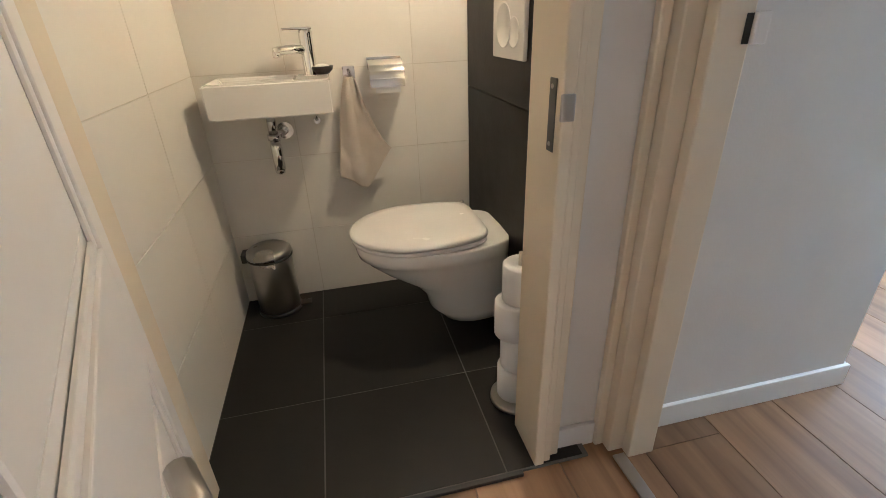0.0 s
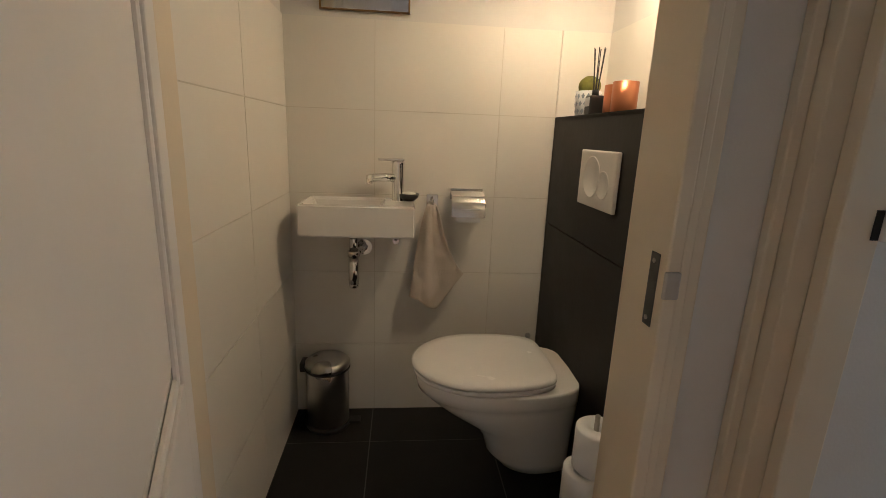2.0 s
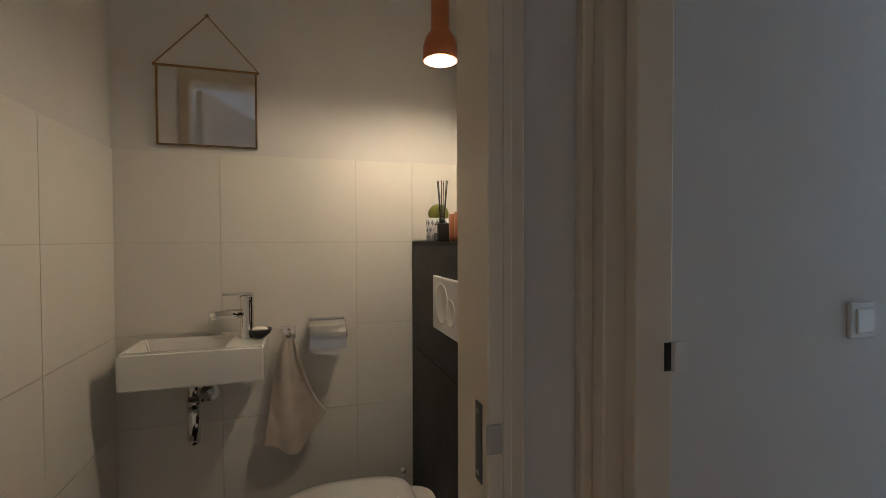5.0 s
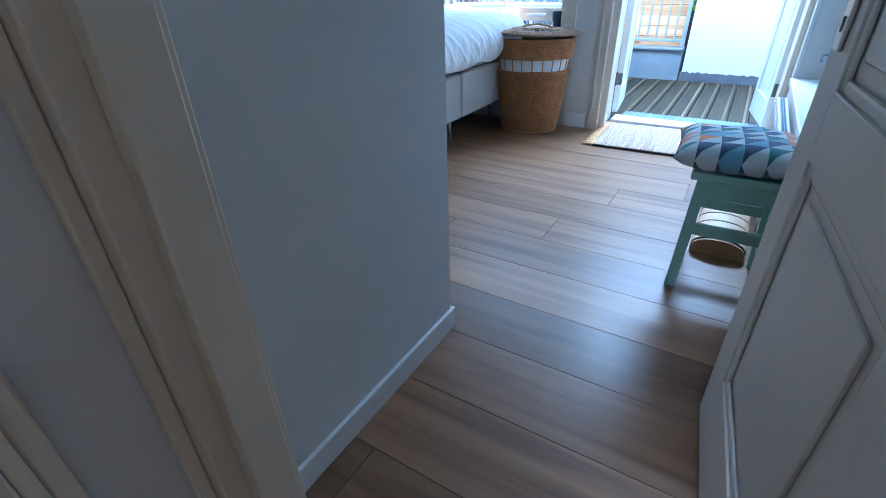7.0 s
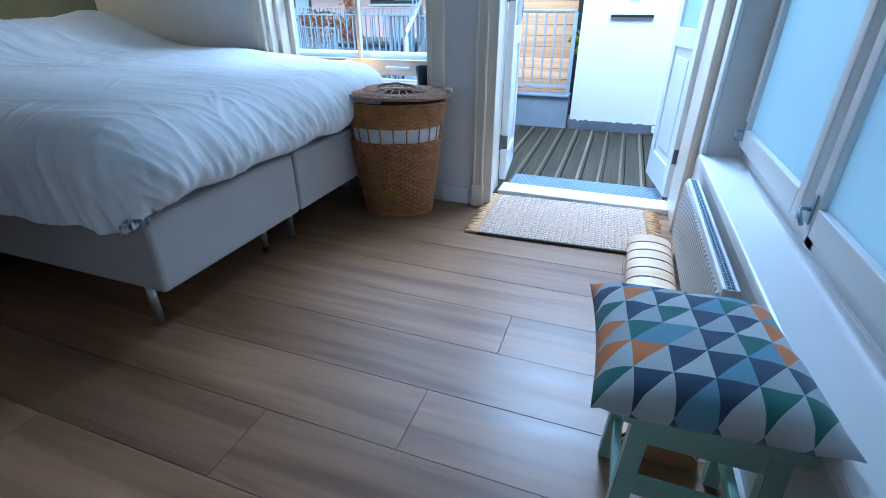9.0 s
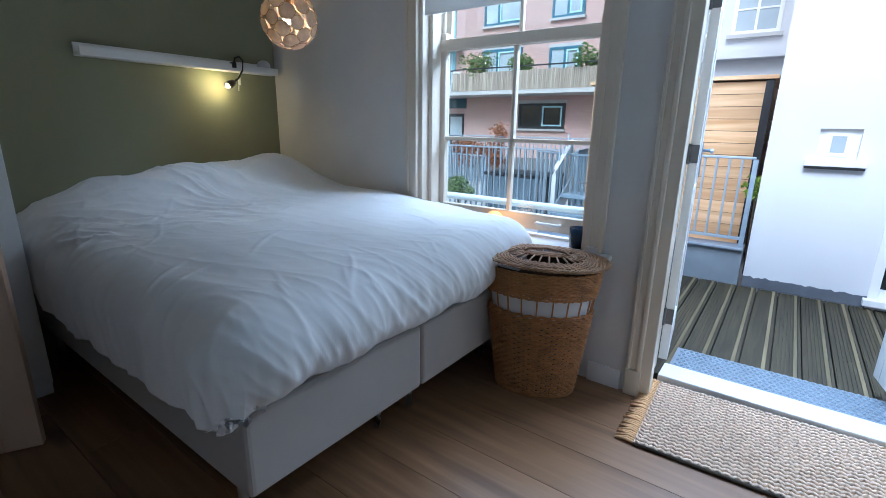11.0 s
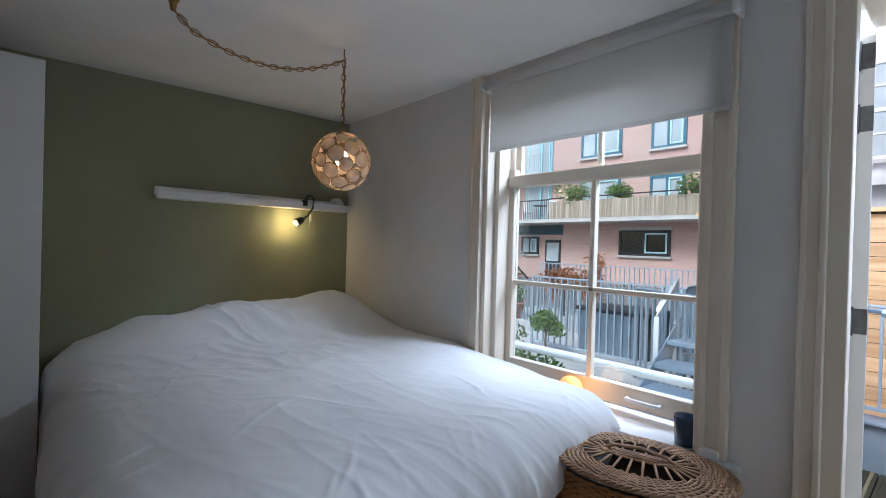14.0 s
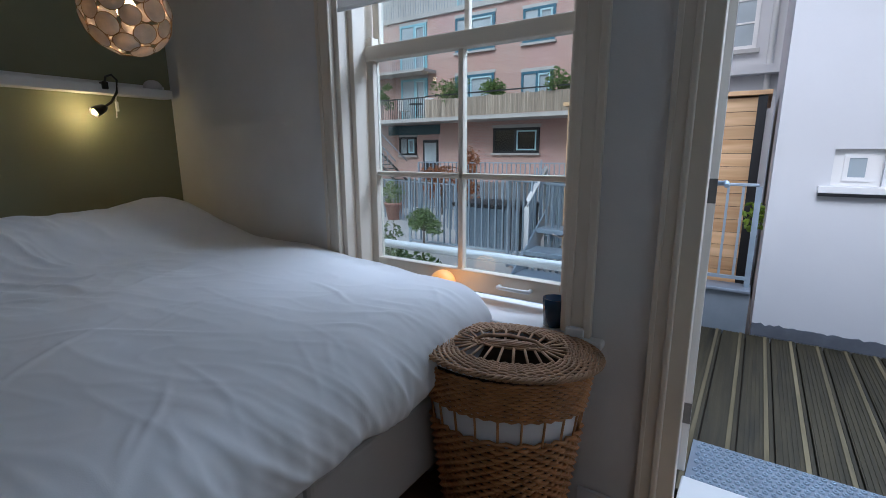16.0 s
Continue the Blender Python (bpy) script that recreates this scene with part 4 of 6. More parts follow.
# paper holder
ph = thing("toilet_paper_holder", "chrome toilet paper holder with cover flap", "paper holder", (-1.205, TB - 0.007, 0.93))
b = bmesh.new()
box(b, -0.062, 0.062, -0.006, -0.0005, -0.03, 0.012, 0.001)
n_arc = 10
for i in range(n_arc):
    a0, a1 = math.pi / 2 * i / n_arc, math.pi / 2 * (i + 1) / n_arc
    y0, z0, y1, z1 = -0.006 - 0.075 * math.sin(a0), -0.085 + 0.09 * math.cos(a0), -0.006 - 0.075 * math.sin(a1), -0.085 + 0.09 * math.cos(a1)
    q = [b.verts.new(p) for p in ((-0.062, y0, z0), (0.062, y0, z0), (0.062, y1, z1), (-0.062, y1, z1))]
    b.faces.new(q).smooth = True
flap = part("cover", b, M["chrome"], ph)
part("paper", tube(bmesh.new(), [(-0.048, -0.045, -0.06), (0.048, -0.045, -0.06)], 0.030, 20), M["linen"], ph, "white toilet paper roll")
part("sheet", bx(-0.045, 0.045, -0.077, -0.0755, -0.105, -0.055), M["linen"], ph)
part("bar", tube(bmesh.new(), [(0.064, -0.005, 0.0), (0.066, -0.05, -0.05), (0.064, -0.05, -0.06), (-0.05, -0.045, -0.06)], 0.004, 8), M["chrome"], ph)

# wall-hung toilet
wc = thing("toilet", "white wall-hung ceramic toilet with closed lid", "toilet", (TD, 0.635, 0))


def oval(k, n, back, tip, half):
    """Seat outline: straight at the wall, round at the tip; k of n round."""
    a = 2 * math.pi * k / n
    c, s = math.cos(a), math.sin(a)
    x = (back + tip) / 2 - (tip - back) / 2 * -c
    sq = 0.30 if c < 0 else 1.0
    return -x, half * math.copysign(abs(s) ** sq, s)


def stack(b, levels, n=40):
    """Lofts outlines (back, tip, half-width, z)."""
    rings = [[b.verts.new((*oval(k, n, *lv[:3]), lv[3])) for k in range(n)] for lv in levels]
    for p, q in zip(rings, rings[1:]):
        for k in range(n):
            b.faces.new((p[k], p[(k + 1) % n], q[(k + 1) % n], q[k])).smooth = True
    b.faces.new(rings[0][::-1])
    b.faces.new(rings[-1])
    return b


part("bowl", stack(bmesh.new(), [(0.001, 0.17, 0.080, 0.062), (0.001, 0.235, 0.105, 0.072), (0.001, 0.268, 0.118, 0.11), (0.001, 0.285, 0.124, 0.17), (0.001, 0.335, 0.138, 0.225), (0.001, 0.43, 0.160, 0.285), (0.001, 0.480, 0.171, 0.325), (0.001, 0.491, 0.174, 0.343), (0.001, 0.506, 0.181, 0.349), (0.001, 0.512, 0.183, 0.37), (0.001, 0.511, 0.183, 0.39), (0.001, 0.508, 0.181, 0.396), (0.004, 0.50, 0.176, 0.398)]), M["ceramic"], wc)
part("seat", stack(bmesh.new(), [(0.085, 0.515, 0.180, 0.399), (0.080, 0.522, 0.186, 0.403), (0.080, 0.522, 0.186, 0.412), (0.085, 0.515, 0.181, 0.415)]), M["plastic"], wc, "white plastic toilet seat")
part("lid", stack(bmesh.new(), [(0.083, 0.518, 0.183, 0.4165), (0.078, 0.526, 0.189, 0.421), (0.078, 0.527, 0.190, 0.430), (0.084, 0.518, 0.183, 0.437), (0.11, 0.48, 0.155, 0.4405), (0.2, 0.36, 0.06, 0.442)]), M["plastic"], wc, "glossy white closed toilet lid")
for s in (-1, 1):
    part("seat_hinge", tube(bmesh.new(), [(-0.083, s * 0.07 - 0.02, 0.41), (-0.083, s * 0.07 + 0.02, 0.41)], 0.010, 12), M["steel"], wc)

fp = thing("flush_plate", "white dual flush plate on the dark tiled wall", "flush plate", (TD - 0.0005, 0.565, 1.028))
part("plate", bx(-0.014, 0, -0.123, 0.123, -0.082, 0.082, 0.004), M["plastic"], fp)
for nm, yy, zz, rr in (("flush_button", 0.03, 0.005, 0.060), ("flush_button", -0.052, -0.012, 0.040)):
    b = lathe(bmesh.new(), [(rr, 0.0), (rr, 0.0012), (rr - 0.0025, 0.0018), (rr - 0.004, 0.0006), (0.001, 0.0010)], 32)
    part(nm, turn(b, pose(-0.0141, yy, zz, 0, -90, 0)), M["plastic"], fp)

# pedal bin
pb = thing("pedal_bin", "small brushed steel pedal bin on the tiled floor", "bin", (-1.725, 0.925, 0.010))
part("body", lathe(bmesh.new(), [(0.072, 0.016), (0.080, 0.02), (0.082, 0.245), (0.080, 0.25)], 32), M["steel"], pb)
part("base_ring", lathe(bmesh.new(), [(0.076, 0.0), (0.085, 0.002), (0.085, 0.016), (0.074, 0.018)], 32), M["black"], pb)
part("lid", lathe(bmesh.new(), [(0.084, 0.251), (0.086, 0.256), (0.085, 0.268), (0.07, 0.280), (0.03, 0.287), (0.001, 0.288)], 32), M["steel"], pb)
part("rim", lathe(bmesh.new(), [(0.084, 0.242), (0.0865, 0.243), (0.0865, 0.2505), (0.084, 0.2508)], 32, cap=False), M["black"], pb)
part("pedal", bx(0.06, 0.125, -0.02, 0.02, 0.008, 0.015, 0.003), M["black"], pb)
part("lid_hinge", bx(-0.10, -0.075, -0.03, 0.03, 0.235, 0.27, 0.004), M["black"], pb)

# stacked spare rolls on a stand
rs = thing("toilet_roll_stand", "metal floor stand with stacked spare toilet rolls", "roll stand", (-0.985, 0.195, 0.010))
part("base", lathe(bmesh.new(), [(0.07, 0), (0.075, 0.003), (0.075, 0.014), (0.07, 0.017)], 32), M["steel"], rs)
part("pole", tube(bmesh.new(), [(0, 0, 0.017), (0, 0, 0.50)], 0.006, 10), M["steel"], rs)
for i, (ox, oy) in enumerate(((0.0, 0.004), (0.006, 0.0), (-0.012, 0.003), (0.008, 0.002))):
    z = 0.020 + i * 0.112
    b = lathe(bmesh.new(), [(0.020, z), (0.050, z), (0.054, z + 0.004), (0.054, z + 0.106), (0.050, z + 0.110), (0.020, z + 0.110), (0.020, z)], 32, ox, oy, cap=False)
    part("toilet_roll", b, M["linen"], rs, "white spare toilet roll")
br = thing("toilet_brush", "slim toilet brush with a steel handle", "toilet brush", (-0.935, 0.965, 0.010))
part("holder", lathe(bmesh.new(), [(0.035, 0), (0.038, 0.004), (0.038, 0.17), (0.034, 0.174)], 24), M["steel"], br)
part("handle", tube(bmesh.new(), [(0, 0, 0.174), (0, 0, 0.345)], 0.006, 10), M["steel"], br)
part("knob", ball(bmesh.new(), (0, 0, 0.352), 0.012), M["steel"], br)

# ledge: planter, diffuser, copper cups
pl = thing("cactus_pot", "small patterned grey-white pot with a round green cactus", "potted plant", (-0.825, 0.87, 1.2155))
b = lathe(bmesh.new(), [(0.034, 0), (0.040, 0.003), (0.043, 0.08), (0.039, 0.082), (0.036, 0.07)], 32)
part("pot", b, M["linen"], pl, "white ceramic pot")
b = bmesh.new()
for j in range(3):
    for k in range(16):
        a = 2 * math.pi * (k + 0.5 * (j % 2)) / 16
        r = 0.0412 + 0.0009 * j
        c = Vector((r * math.cos(a), r * math.sin(a), 0.016 + j * 0.024))
        u, v = Vector((-math.sin(a), math.cos(a), 0)) * 0.0062, Vector((0, 0, 0.0095))
        o = Vector((math.cos(a), math.sin(a), 0)) * 0.0012
        b.faces.new([b.verts.new(c + o + e) for e in (u, v, -u, -v)])
part("diamond_pattern", b, M["zinc"], pl, "grey diamond pattern")
b = ball(bmesh.new(), (0, 0, 0.098), 0.034, 28, 14)
for q in b.verts:
    d0 = Vector((q.co.x, q.co.y, 0))
    a = math.atan2(q.co.y, q.co.x)
    q.co += d0 * 0.08 * math.cos(a * 14)
part("cactus", b, mat("cactus_skin", (0.20, 0.20, 0.035), 0.6, var=0.3, scale=60), pl, "round ribbed green cactus")
part("soil", lathe(bmesh.new(), [(0.001, 0.066), (0.0365, 0.07), (0.001, 0.072)], 20, cap=False), M["soil"], pl)
df = thing("reed_diffuser", "glass reed diffuser with black sticks and white label", "diffuser", (-0.835, 0.79, 1.2155))
part("bottle", bx(-0.024, 0.024, -0.024, 0.024, 0, 0.062, 0.006, 3), M["black"], df)
part("neck", tube(bmesh.new(), [(0, 0, 0.062), (0, 0, 0.080)], 0.011, 14), M["black"], df)
part("label", bx(-0.0252, -0.0242, -0.019, 0.019, 0.028, 0.055), M["linen"], df)
for i in range(6):
    a = i * 1.05
    part("reed_stick", tube(bmesh.new(), [(0.003 * math.cos(a), 0.003 * math.sin(a), 0.03), (0.018 * math.cos(a), 0.018 * math.sin(a), 0.205)], 0.0016, 6), M["black"], df)
for y, r, hh in ((0.715, 0.035, 0.088), (0.655, 0.037, 0.092)):
    c = thing("candle_cup", "shiny copper glass candle holder on the ledge", "candle holder", (-0.800, y, 1.2155), group="copper candle holders")
    part("cup", lathe(bmesh.new(), [(r * 0.86, 0), (r, 0.006), (r, hh), (r - 0.003, hh), (r - 0.004, 0.01), (0.001, 0.008)], 28), M["copper"], c)
    part("candle", lathe(bmesh.new(), [(r - 0.005, 0.009), (r - 0.005, 0.05), (0.001, 0.052)], 24), M["linen"], c)

# mirror on a chain
mr = thing("hanging_mirror", "rectangular mirror in a thin brown metal frame on a chain", "mirror", (-1.585, TB - 0.0005, 1.66))
w, h0, h1 = 0.153, -0.125, 0.137
chrome_flat = mat("mirror_silver", (0.86, 0.86, 0.86), 0.02, 1.0, var=0.0, bump=0.0)
chrome_flat.node_tree.nodes["Principled BSDF"].inputs["Roughness"].default_value = 0.01
b = bx(-w + 0.004, w - 0.004, -0.012, -0.008, h0 + 0.004, h1 - 0.004)
part("mirror_glass", b, chrome_flat, mr)
b = bmesh.new()
for a in ((-w, -w + 0.006, h0, h1), (w - 0.006, w, h0, h1), (-w - 0.008, w + 0.008, h1 - 0.006, h1), (-w, w, h0, h0 + 0.005)):
    box(b, a[0], a[1], -0.016, -0.006, a[2], a[3])
part("frame", b, M["brass"], mr)
b = bmesh.new()
for s in (-1, 1):
    p, q = Vector((s * (w + 0.006), -0.010, h1)), Vector((0.0, -0.008, 0.31))
    for i in range(22):
        tube(b, [p.lerp(q, i / 22), p.lerp(q, (i + 0.55) / 22), p.lerp(q, (i + 1) / 22)], 0.0024, 6, radii=[0.0012, 0.003, 0.0012])
ball(b, (0, -0.006, 0.312), 0.006)
part("chain", b, M["brass"], mr)

# toilet pendant
tp = thing("toilet_pendant", "small brown-copper pendant lamp, lit", "pendant lamp", (-0.915, 0.55, 1.725))
b = lathe(bmesh.new(), [(0.048, 0.0), (0.050, 0.004), (0.049, 0.035), (0.043, 0.062), (0.029, 0.082), (0.026, 0.09), (0.026, 0.165), (0.023, 0.172), (0.005, 0.174)], 36, cap=False)
lathe(b, [(0.047, 0.0005), (0.046, 0.034), (0.040, 0.06), (0.026, 0.08)], 36, cap=False)
part("shade", b, M["copper"], tp)
part("bulb", lathe(bmesh.new(), [(0.001, 0.022), (0.030, 0.024), (0.040, 0.030), (0.030, 0.05), (0.015, 0.07)], 24), glow("lit_bulb", (1.0, 0.80, 0.52), 18), tp, "lit warm bulb")
part("cord", tube(bmesh.new(), [(0, 0, 0.174), (0, 0, CEIL - 1.725)], 0.003, 8), M["black"], tp)
lamp("toilet_lamp", "POINT", 5.4, Matrix.Translation((-0.915, 0.55, 1.7335)), (1.0, 0.76, 0.47), 0.012)
b = bmesh.new()
lathe(b, [(0.034, 0), (0.040, 0.002), (0.044, 0.008), (0.044, 0.016), (0.030, 0.018), (0.028, 0.006)], 28, cap=False)
solid("wall_vent", turn(b, pose(-0.7008, 0.62, 1.80, 0, -90, 0)), M["plastic"], "round white ventilation ring on the toilet wall", "vent")

# ---- hanging bedroom lamp ----
gl = thing("globe_pendant", "round shell-disc pendant lamp in brass rings on a chain, lit", "pendant lamp", (1.76, 1.80, 0))
GR, GZ = 0.125, 1.70
disc_mat = mat("capiz_shell", (0.72, 0.64, 0.53), 0.35, var=0.3, scale=30, bump=0.1)
let_through(disc_mat, (0.82, 0.68, 0.50), 0.38)
pts = []
n_pts = 46
for i in range(n_pts):
    z = 1 - 2 * (i + 0.5) / n_pts
    a = i * 2.399963
    pts.append(Vector((math.sqrt(1 - z * z) * math.cos(a), math.sqrt(1 - z * z) * math.sin(a), z)))
for i, p in enumerate(pts):
    r = (0.034, 0.030, 0.036)[i % 3]
    rot = p.to_track_quat("Z", "Y").to_matrix().to_4x4()
    m = Matrix.Translation(p * GR + Vector((0, 0, GZ))) @ rot
    b = lathe(bmesh.new(), [(0.0005, 0.0), (r, -0.0008), (r, 0.0008), (0.0005, 0.0015)], 18)
    part("shell_disc", turn(b, m), disc_mat, gl)
    b = tube(bmesh.new(), [(r * math.cos(t), r * math.sin(t), 0) for t in (2 * math.pi * k / 18 for k in range(18))], 0.0014, 5, True)
    part("ring", turn(b, m), M["brass"], gl)
part("bulb", ball(bmesh.new(), (0, 0, GZ + 0.015), 0.03, 16, 10, (1, 1, 1.2)), glow("globe_bulb", (1.0, 0.72, 0.40), 9), gl, "lit warm bulb inside the globe")
b = bmesh.new()
lathe(b, [(0.03, GZ + GR - 0.006), (0.026, GZ + GR + 0.004), (0.012, GZ + GR + 0.012), (0.006, GZ + GR + 0.03)], 20)
tube(b, [(0, 0, GZ + GR), (0, 0, GZ + 0.05)], 0.012, 12)
part("cap", b, M["brass"], gl)
lamp("globe_lamp", "POINT", 10.0, Matrix.Translation((1.76, 1.80, GZ + 0.015)), (1.0, 0.62, 0.32), 0.035)


def chain(b, pts, pitch=0.030, r=0.0023, wide=0.009):
    pts = [Vector(p) for p in pts]
    i = 0
    for p, q in zip(pts, pts[1:]):
        L0 = (q - p).length
        k = max(1, round(L0 / pitch))
        d = (q - p).normalized()
        side = d.cross(Vector((0.3, 0.9, 0.2))).normalized()
        for j in range(k):
            c = p.lerp(q, (j + 0.5) / k)
            s = side if i % 2 else d.cross(side)
            i += 1
            ring = []
            for t in range(10):
                a = 2 * math.pi * t / 10
                ring.append(c + d * (math.cos(a) * pitch * 0.66) + s * (math.sin(a) * wide))
            tube(b, ring, r, 5, True)
    return b


b = chain(bmesh.new(), [(0, 0, GZ + GR + 0.02), (0, 0, CEIL - 0.05)])
part("chain", b, M["brass"], gl)
rose = Vector((1.07 - 1.76, 1.70 - 1.80, CEIL))
sag = []
for i in range(13):
    t = i / 12
    p = Vector((rose.x * t, rose.y * t, CEIL - 0.05 - 0.08 * t - 0.62 * (t * (1 - t)) ** 1.0 * 0.62))
    sag.append(p)
sag[-1].z = CEIL - 0.105
part("chain", chain(bmesh.new(), sag), M["brass"], gl)
b = bmesh.new()
tube(b, [p + Vector((0, 0.004, 0.003)) for p in sag], 0.0025, 6)
tube(b, [(0.004, 0, CEIL - 0.05), (0.005, 0, (GZ + CEIL) / 2), (0.003, 0, GZ + GR)], 0.0025, 6)
part("flex", b, M["brass"], gl, "thin brown flex threaded through the chain")
b = lathe(bmesh.new(), [(0.058, CEIL - 0.0005), (0.058, CEIL - 0.008), (0.048, CEIL - 0.022), (0.038, CEIL - 0.04), (0.022, CEIL - 0.066), (0.012, CEIL - 0.085), (0.008, CEIL - 0.11)], 28, rose.x, rose.y)
part("ceiling_rose", b, M["brass"], gl, "conical brass ceiling rose")
part("ceiling_hook", tube(bmesh.new(), [(0, 0, CEIL), (0, 0, CEIL - 0.03), (0.008, 0, CEIL - 0.045), (0, 0, CEIL - 0.055)], 0.003, 6), M["brass"], gl)

# ---- picture ledge with clip lamp ----
sh = thing("picture_ledge", "long narrow white picture ledge on the green wall", "shelf", (0, YN, 0))
part("back_strip", bx(1.23, 2.40, -0.012, -0.0005, 1.555, 1.625, 0.002), M["white_paint"], sh)
part("shelf_board", bx(1.23, 2.40, -0.085, -0.0122, 1.555, 1.575, 0.002), M["white_paint"], sh)
part("front_lip", bx(1.23, 2.40, -0.097, -0.0852, 1.555, 1.60, 0.002), M["white_paint"], sh)
st = solid("stone", ball(bmesh.new(), (2.325, YN - 0.045, 1.615), 0.042, 20, 12, (1.15, 0.8, 0.9)), mat("pale_stone", (0.58, 0.57, 0.57), 0.8, var=0.12, scale=20), "pale round stone on the picture ledge", "stone")
cl = thing("clip_lamp", "small dark clip-on reading lamp with gooseneck, lit", "reading lamp", (2.07, YN - 0.09, 1.6))
part("clip", bx(-0.014, 0.014, -0.018, 0.02, -0.025, 0.012, 0.004), M["black"], cl)
part("gooseneck", tube(bmesh.new(), [(0, -0.012, 0.008), (0.004, -0.02, 0.035), (0.025, -0.035, 0.045), (0.042, -0.045, 0.02), (0.035, -0.045, -0.04), (0.005, -0.04, -0.09), (-0.025, -0.03, -0.115)], 0.006, 10), M["black"], cl)
b = lathe(bmesh.new(), [(0.012, -0.035), (0.020, -0.022), (0.024, 0.0), (0.026, 0.035), (0.023, 0.035), (0.018, 0.0)], 22)
hd = pose(-0.045, -0.028, -0.128, 12, -118, 0)
part("lamp_head", turn(b, hd), M["black"], cl)
b = ball(bmesh.new(), (0, 0, 0.027), 0.017, 16, 10)
part("bulb", turn(b, hd), glow("reading_bulb", (1.0, 0.72, 0.22), 9), cl, "lit yellow bulb")
lamp("reading_lamp", "POINT", 1.5, Matrix.Translation((2.07 - 0.092, YN - 0.092, 1.6 - 0.152)), (1.0, 0.70, 0.30), 0.02)
part("switch_cord", tube(bmesh.new(), [(0.05, -0.01, -0.01), (0.07, 0.06, -0.06), (0.072, 0.07, -0.10), (0.065, 0.07, -0.16)], 0.0025, 6), M["plastic"], cl)
part("cord_switch", bx(0.064, 0.078, 0.055, 0.07, -0.125, -0.075, 0.003), M["plastic"], cl)

# ---- on the window sill ----
cp = thing("tumbler", "dark blue glass tumbler on the window sill", "glass", (2.475, 0.585, 0.6605))
part("glass", lathe(bmesh.new(), [(0.034, 0), (0.038, 0.003), (0.042, 0.10), (0.039, 0.10), (0.035, 0.012), (0.001, 0.01)], 28), M["bluish"], cp)
pw = thing("power_socket", "white multi-way power socket lying on the sill", "socket", (2.455, 0.50, 0.6605), 12)
part("housing", bx(-0.055, 0.055, -0.03, 0.03, 0, 0.03, 0.004), M["plastic"], pw)
for i in (-1, 0, 1):
    part("outlet", lathe(bmesh.new(), [(0.018, 0.0301), (0.018, 0.0315), (0.014, 0.0305), (0.001, 0.0303)], 18, i * 0.034), M["black" if i == 0 else "linen"], pw)
nl = thing("night_light", "small round glowing orange bedside lamp on the sill", "lamp", (2.54, 1.10, 0.6605))
part("shade", ball(bmesh.new(), (0, 0, 0.058), 0.055, 24, 16), glow("amber_shade", (1.0, 0.45, 0.12), 0.7), nl)
part("foot", lathe(bmesh.new(), [(0.045, 0), (0.046, 0.008), (0.03, 0.014)], 24), M["trim"], nl)
lamp("night_lamp", "POINT", 0.30, Matrix.Translation((2.50, 1.0, 0.77)), (1.0, 0.5, 0.16), 0.05)

# ---- laundry basket ----
BC = (2.222, 0.648)
bk = thing("laundry_basket", "oval brown wicker laundry basket with white lined band", "basket", (*BC, 0), 20)
AX, AY = 0.180, 0.268


def rim(z):
    """Scale of the tapered oval at height z."""
    return 0.68 + 0.32 * z / 0.64


def weave(z0, z1, rows, wob, rad_, cells):
    b = bmesh.new()
    n = cells * 4
    for j in range(rows):
        z = z0 + (z1 - z0) * (j + 0.5) / rows
        s = rim(z)
        ring = []
        for k in range(n):
            a = 2 * math.pi * k / n
            o = wob * math.cos(math.pi * k / 2 + math.pi * (j % 2)) + 0.001 * noise.noise(Vector((k, j, 0)))
            ring.append(((AX * s + o) * math.cos(a), (AY * s + o) * math.sin(a), z + 0.0015 * noise.noise(Vector((k * 0.4, j, 3)))))
        tube(b, ring, rad_, 5, True)
    return b


tagged(part("woven_side", weave(0.01, 0.425, 31, 0.0066, 0.0068, 28), M["wicker"], bk), kind="stuff")
tagged(part("woven_collar", weave(0.497, 0.622, 13, 0.0042, 0.0054, 40), M["wicker"], bk), kind="stuff")
for k in range(22):
    a = 2 * math.pi * (k + 0.0) / 22
    part("stake", tube(bmesh.new(), [((AX * rim(z) - 0.002) * math.cos(a), (AY * rim(z) - 0.002) * math.sin(a), z) for z in (0.008, 0.30, 0.62)], 0.0038, 6), M["wicker"], bk)
def shell(z0, z1):
    b = bmesh.new()
    rings = [[b.verts.new(((AX * rim(z) - 0.011) * math.cos(t), (AY * rim(z) - 0.011) * math.sin(t), z)) for t in (2 * math.pi * k / 48 for k in range(48))] for z in (z0, z1)]
    for k in range(48):
        b.faces.new((rings[0][k], rings[0][(k + 1) % 48], rings[1][(k + 1) % 48], rings[1][k])).smooth = True
    return b, rings


part("liner", shell(0.40, 0.52)[0], M["linen"], bk, "white cotton liner")
# plain dark shells put shade into the gaps of weave and lid
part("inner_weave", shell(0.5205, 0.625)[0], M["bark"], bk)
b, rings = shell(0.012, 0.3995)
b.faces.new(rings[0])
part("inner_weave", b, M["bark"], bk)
part("foot_ring", tube(bmesh.new(), [(AX * 0.69 * math.cos(t), AY * 0.69 * math.sin(t), 0.008) for t in (2 * math.pi * k / 48 for k in range(48))], 0.008, 8, True), M["wicker"], bk)
lid, lid_rows = bmesh.new(), bmesh.new()
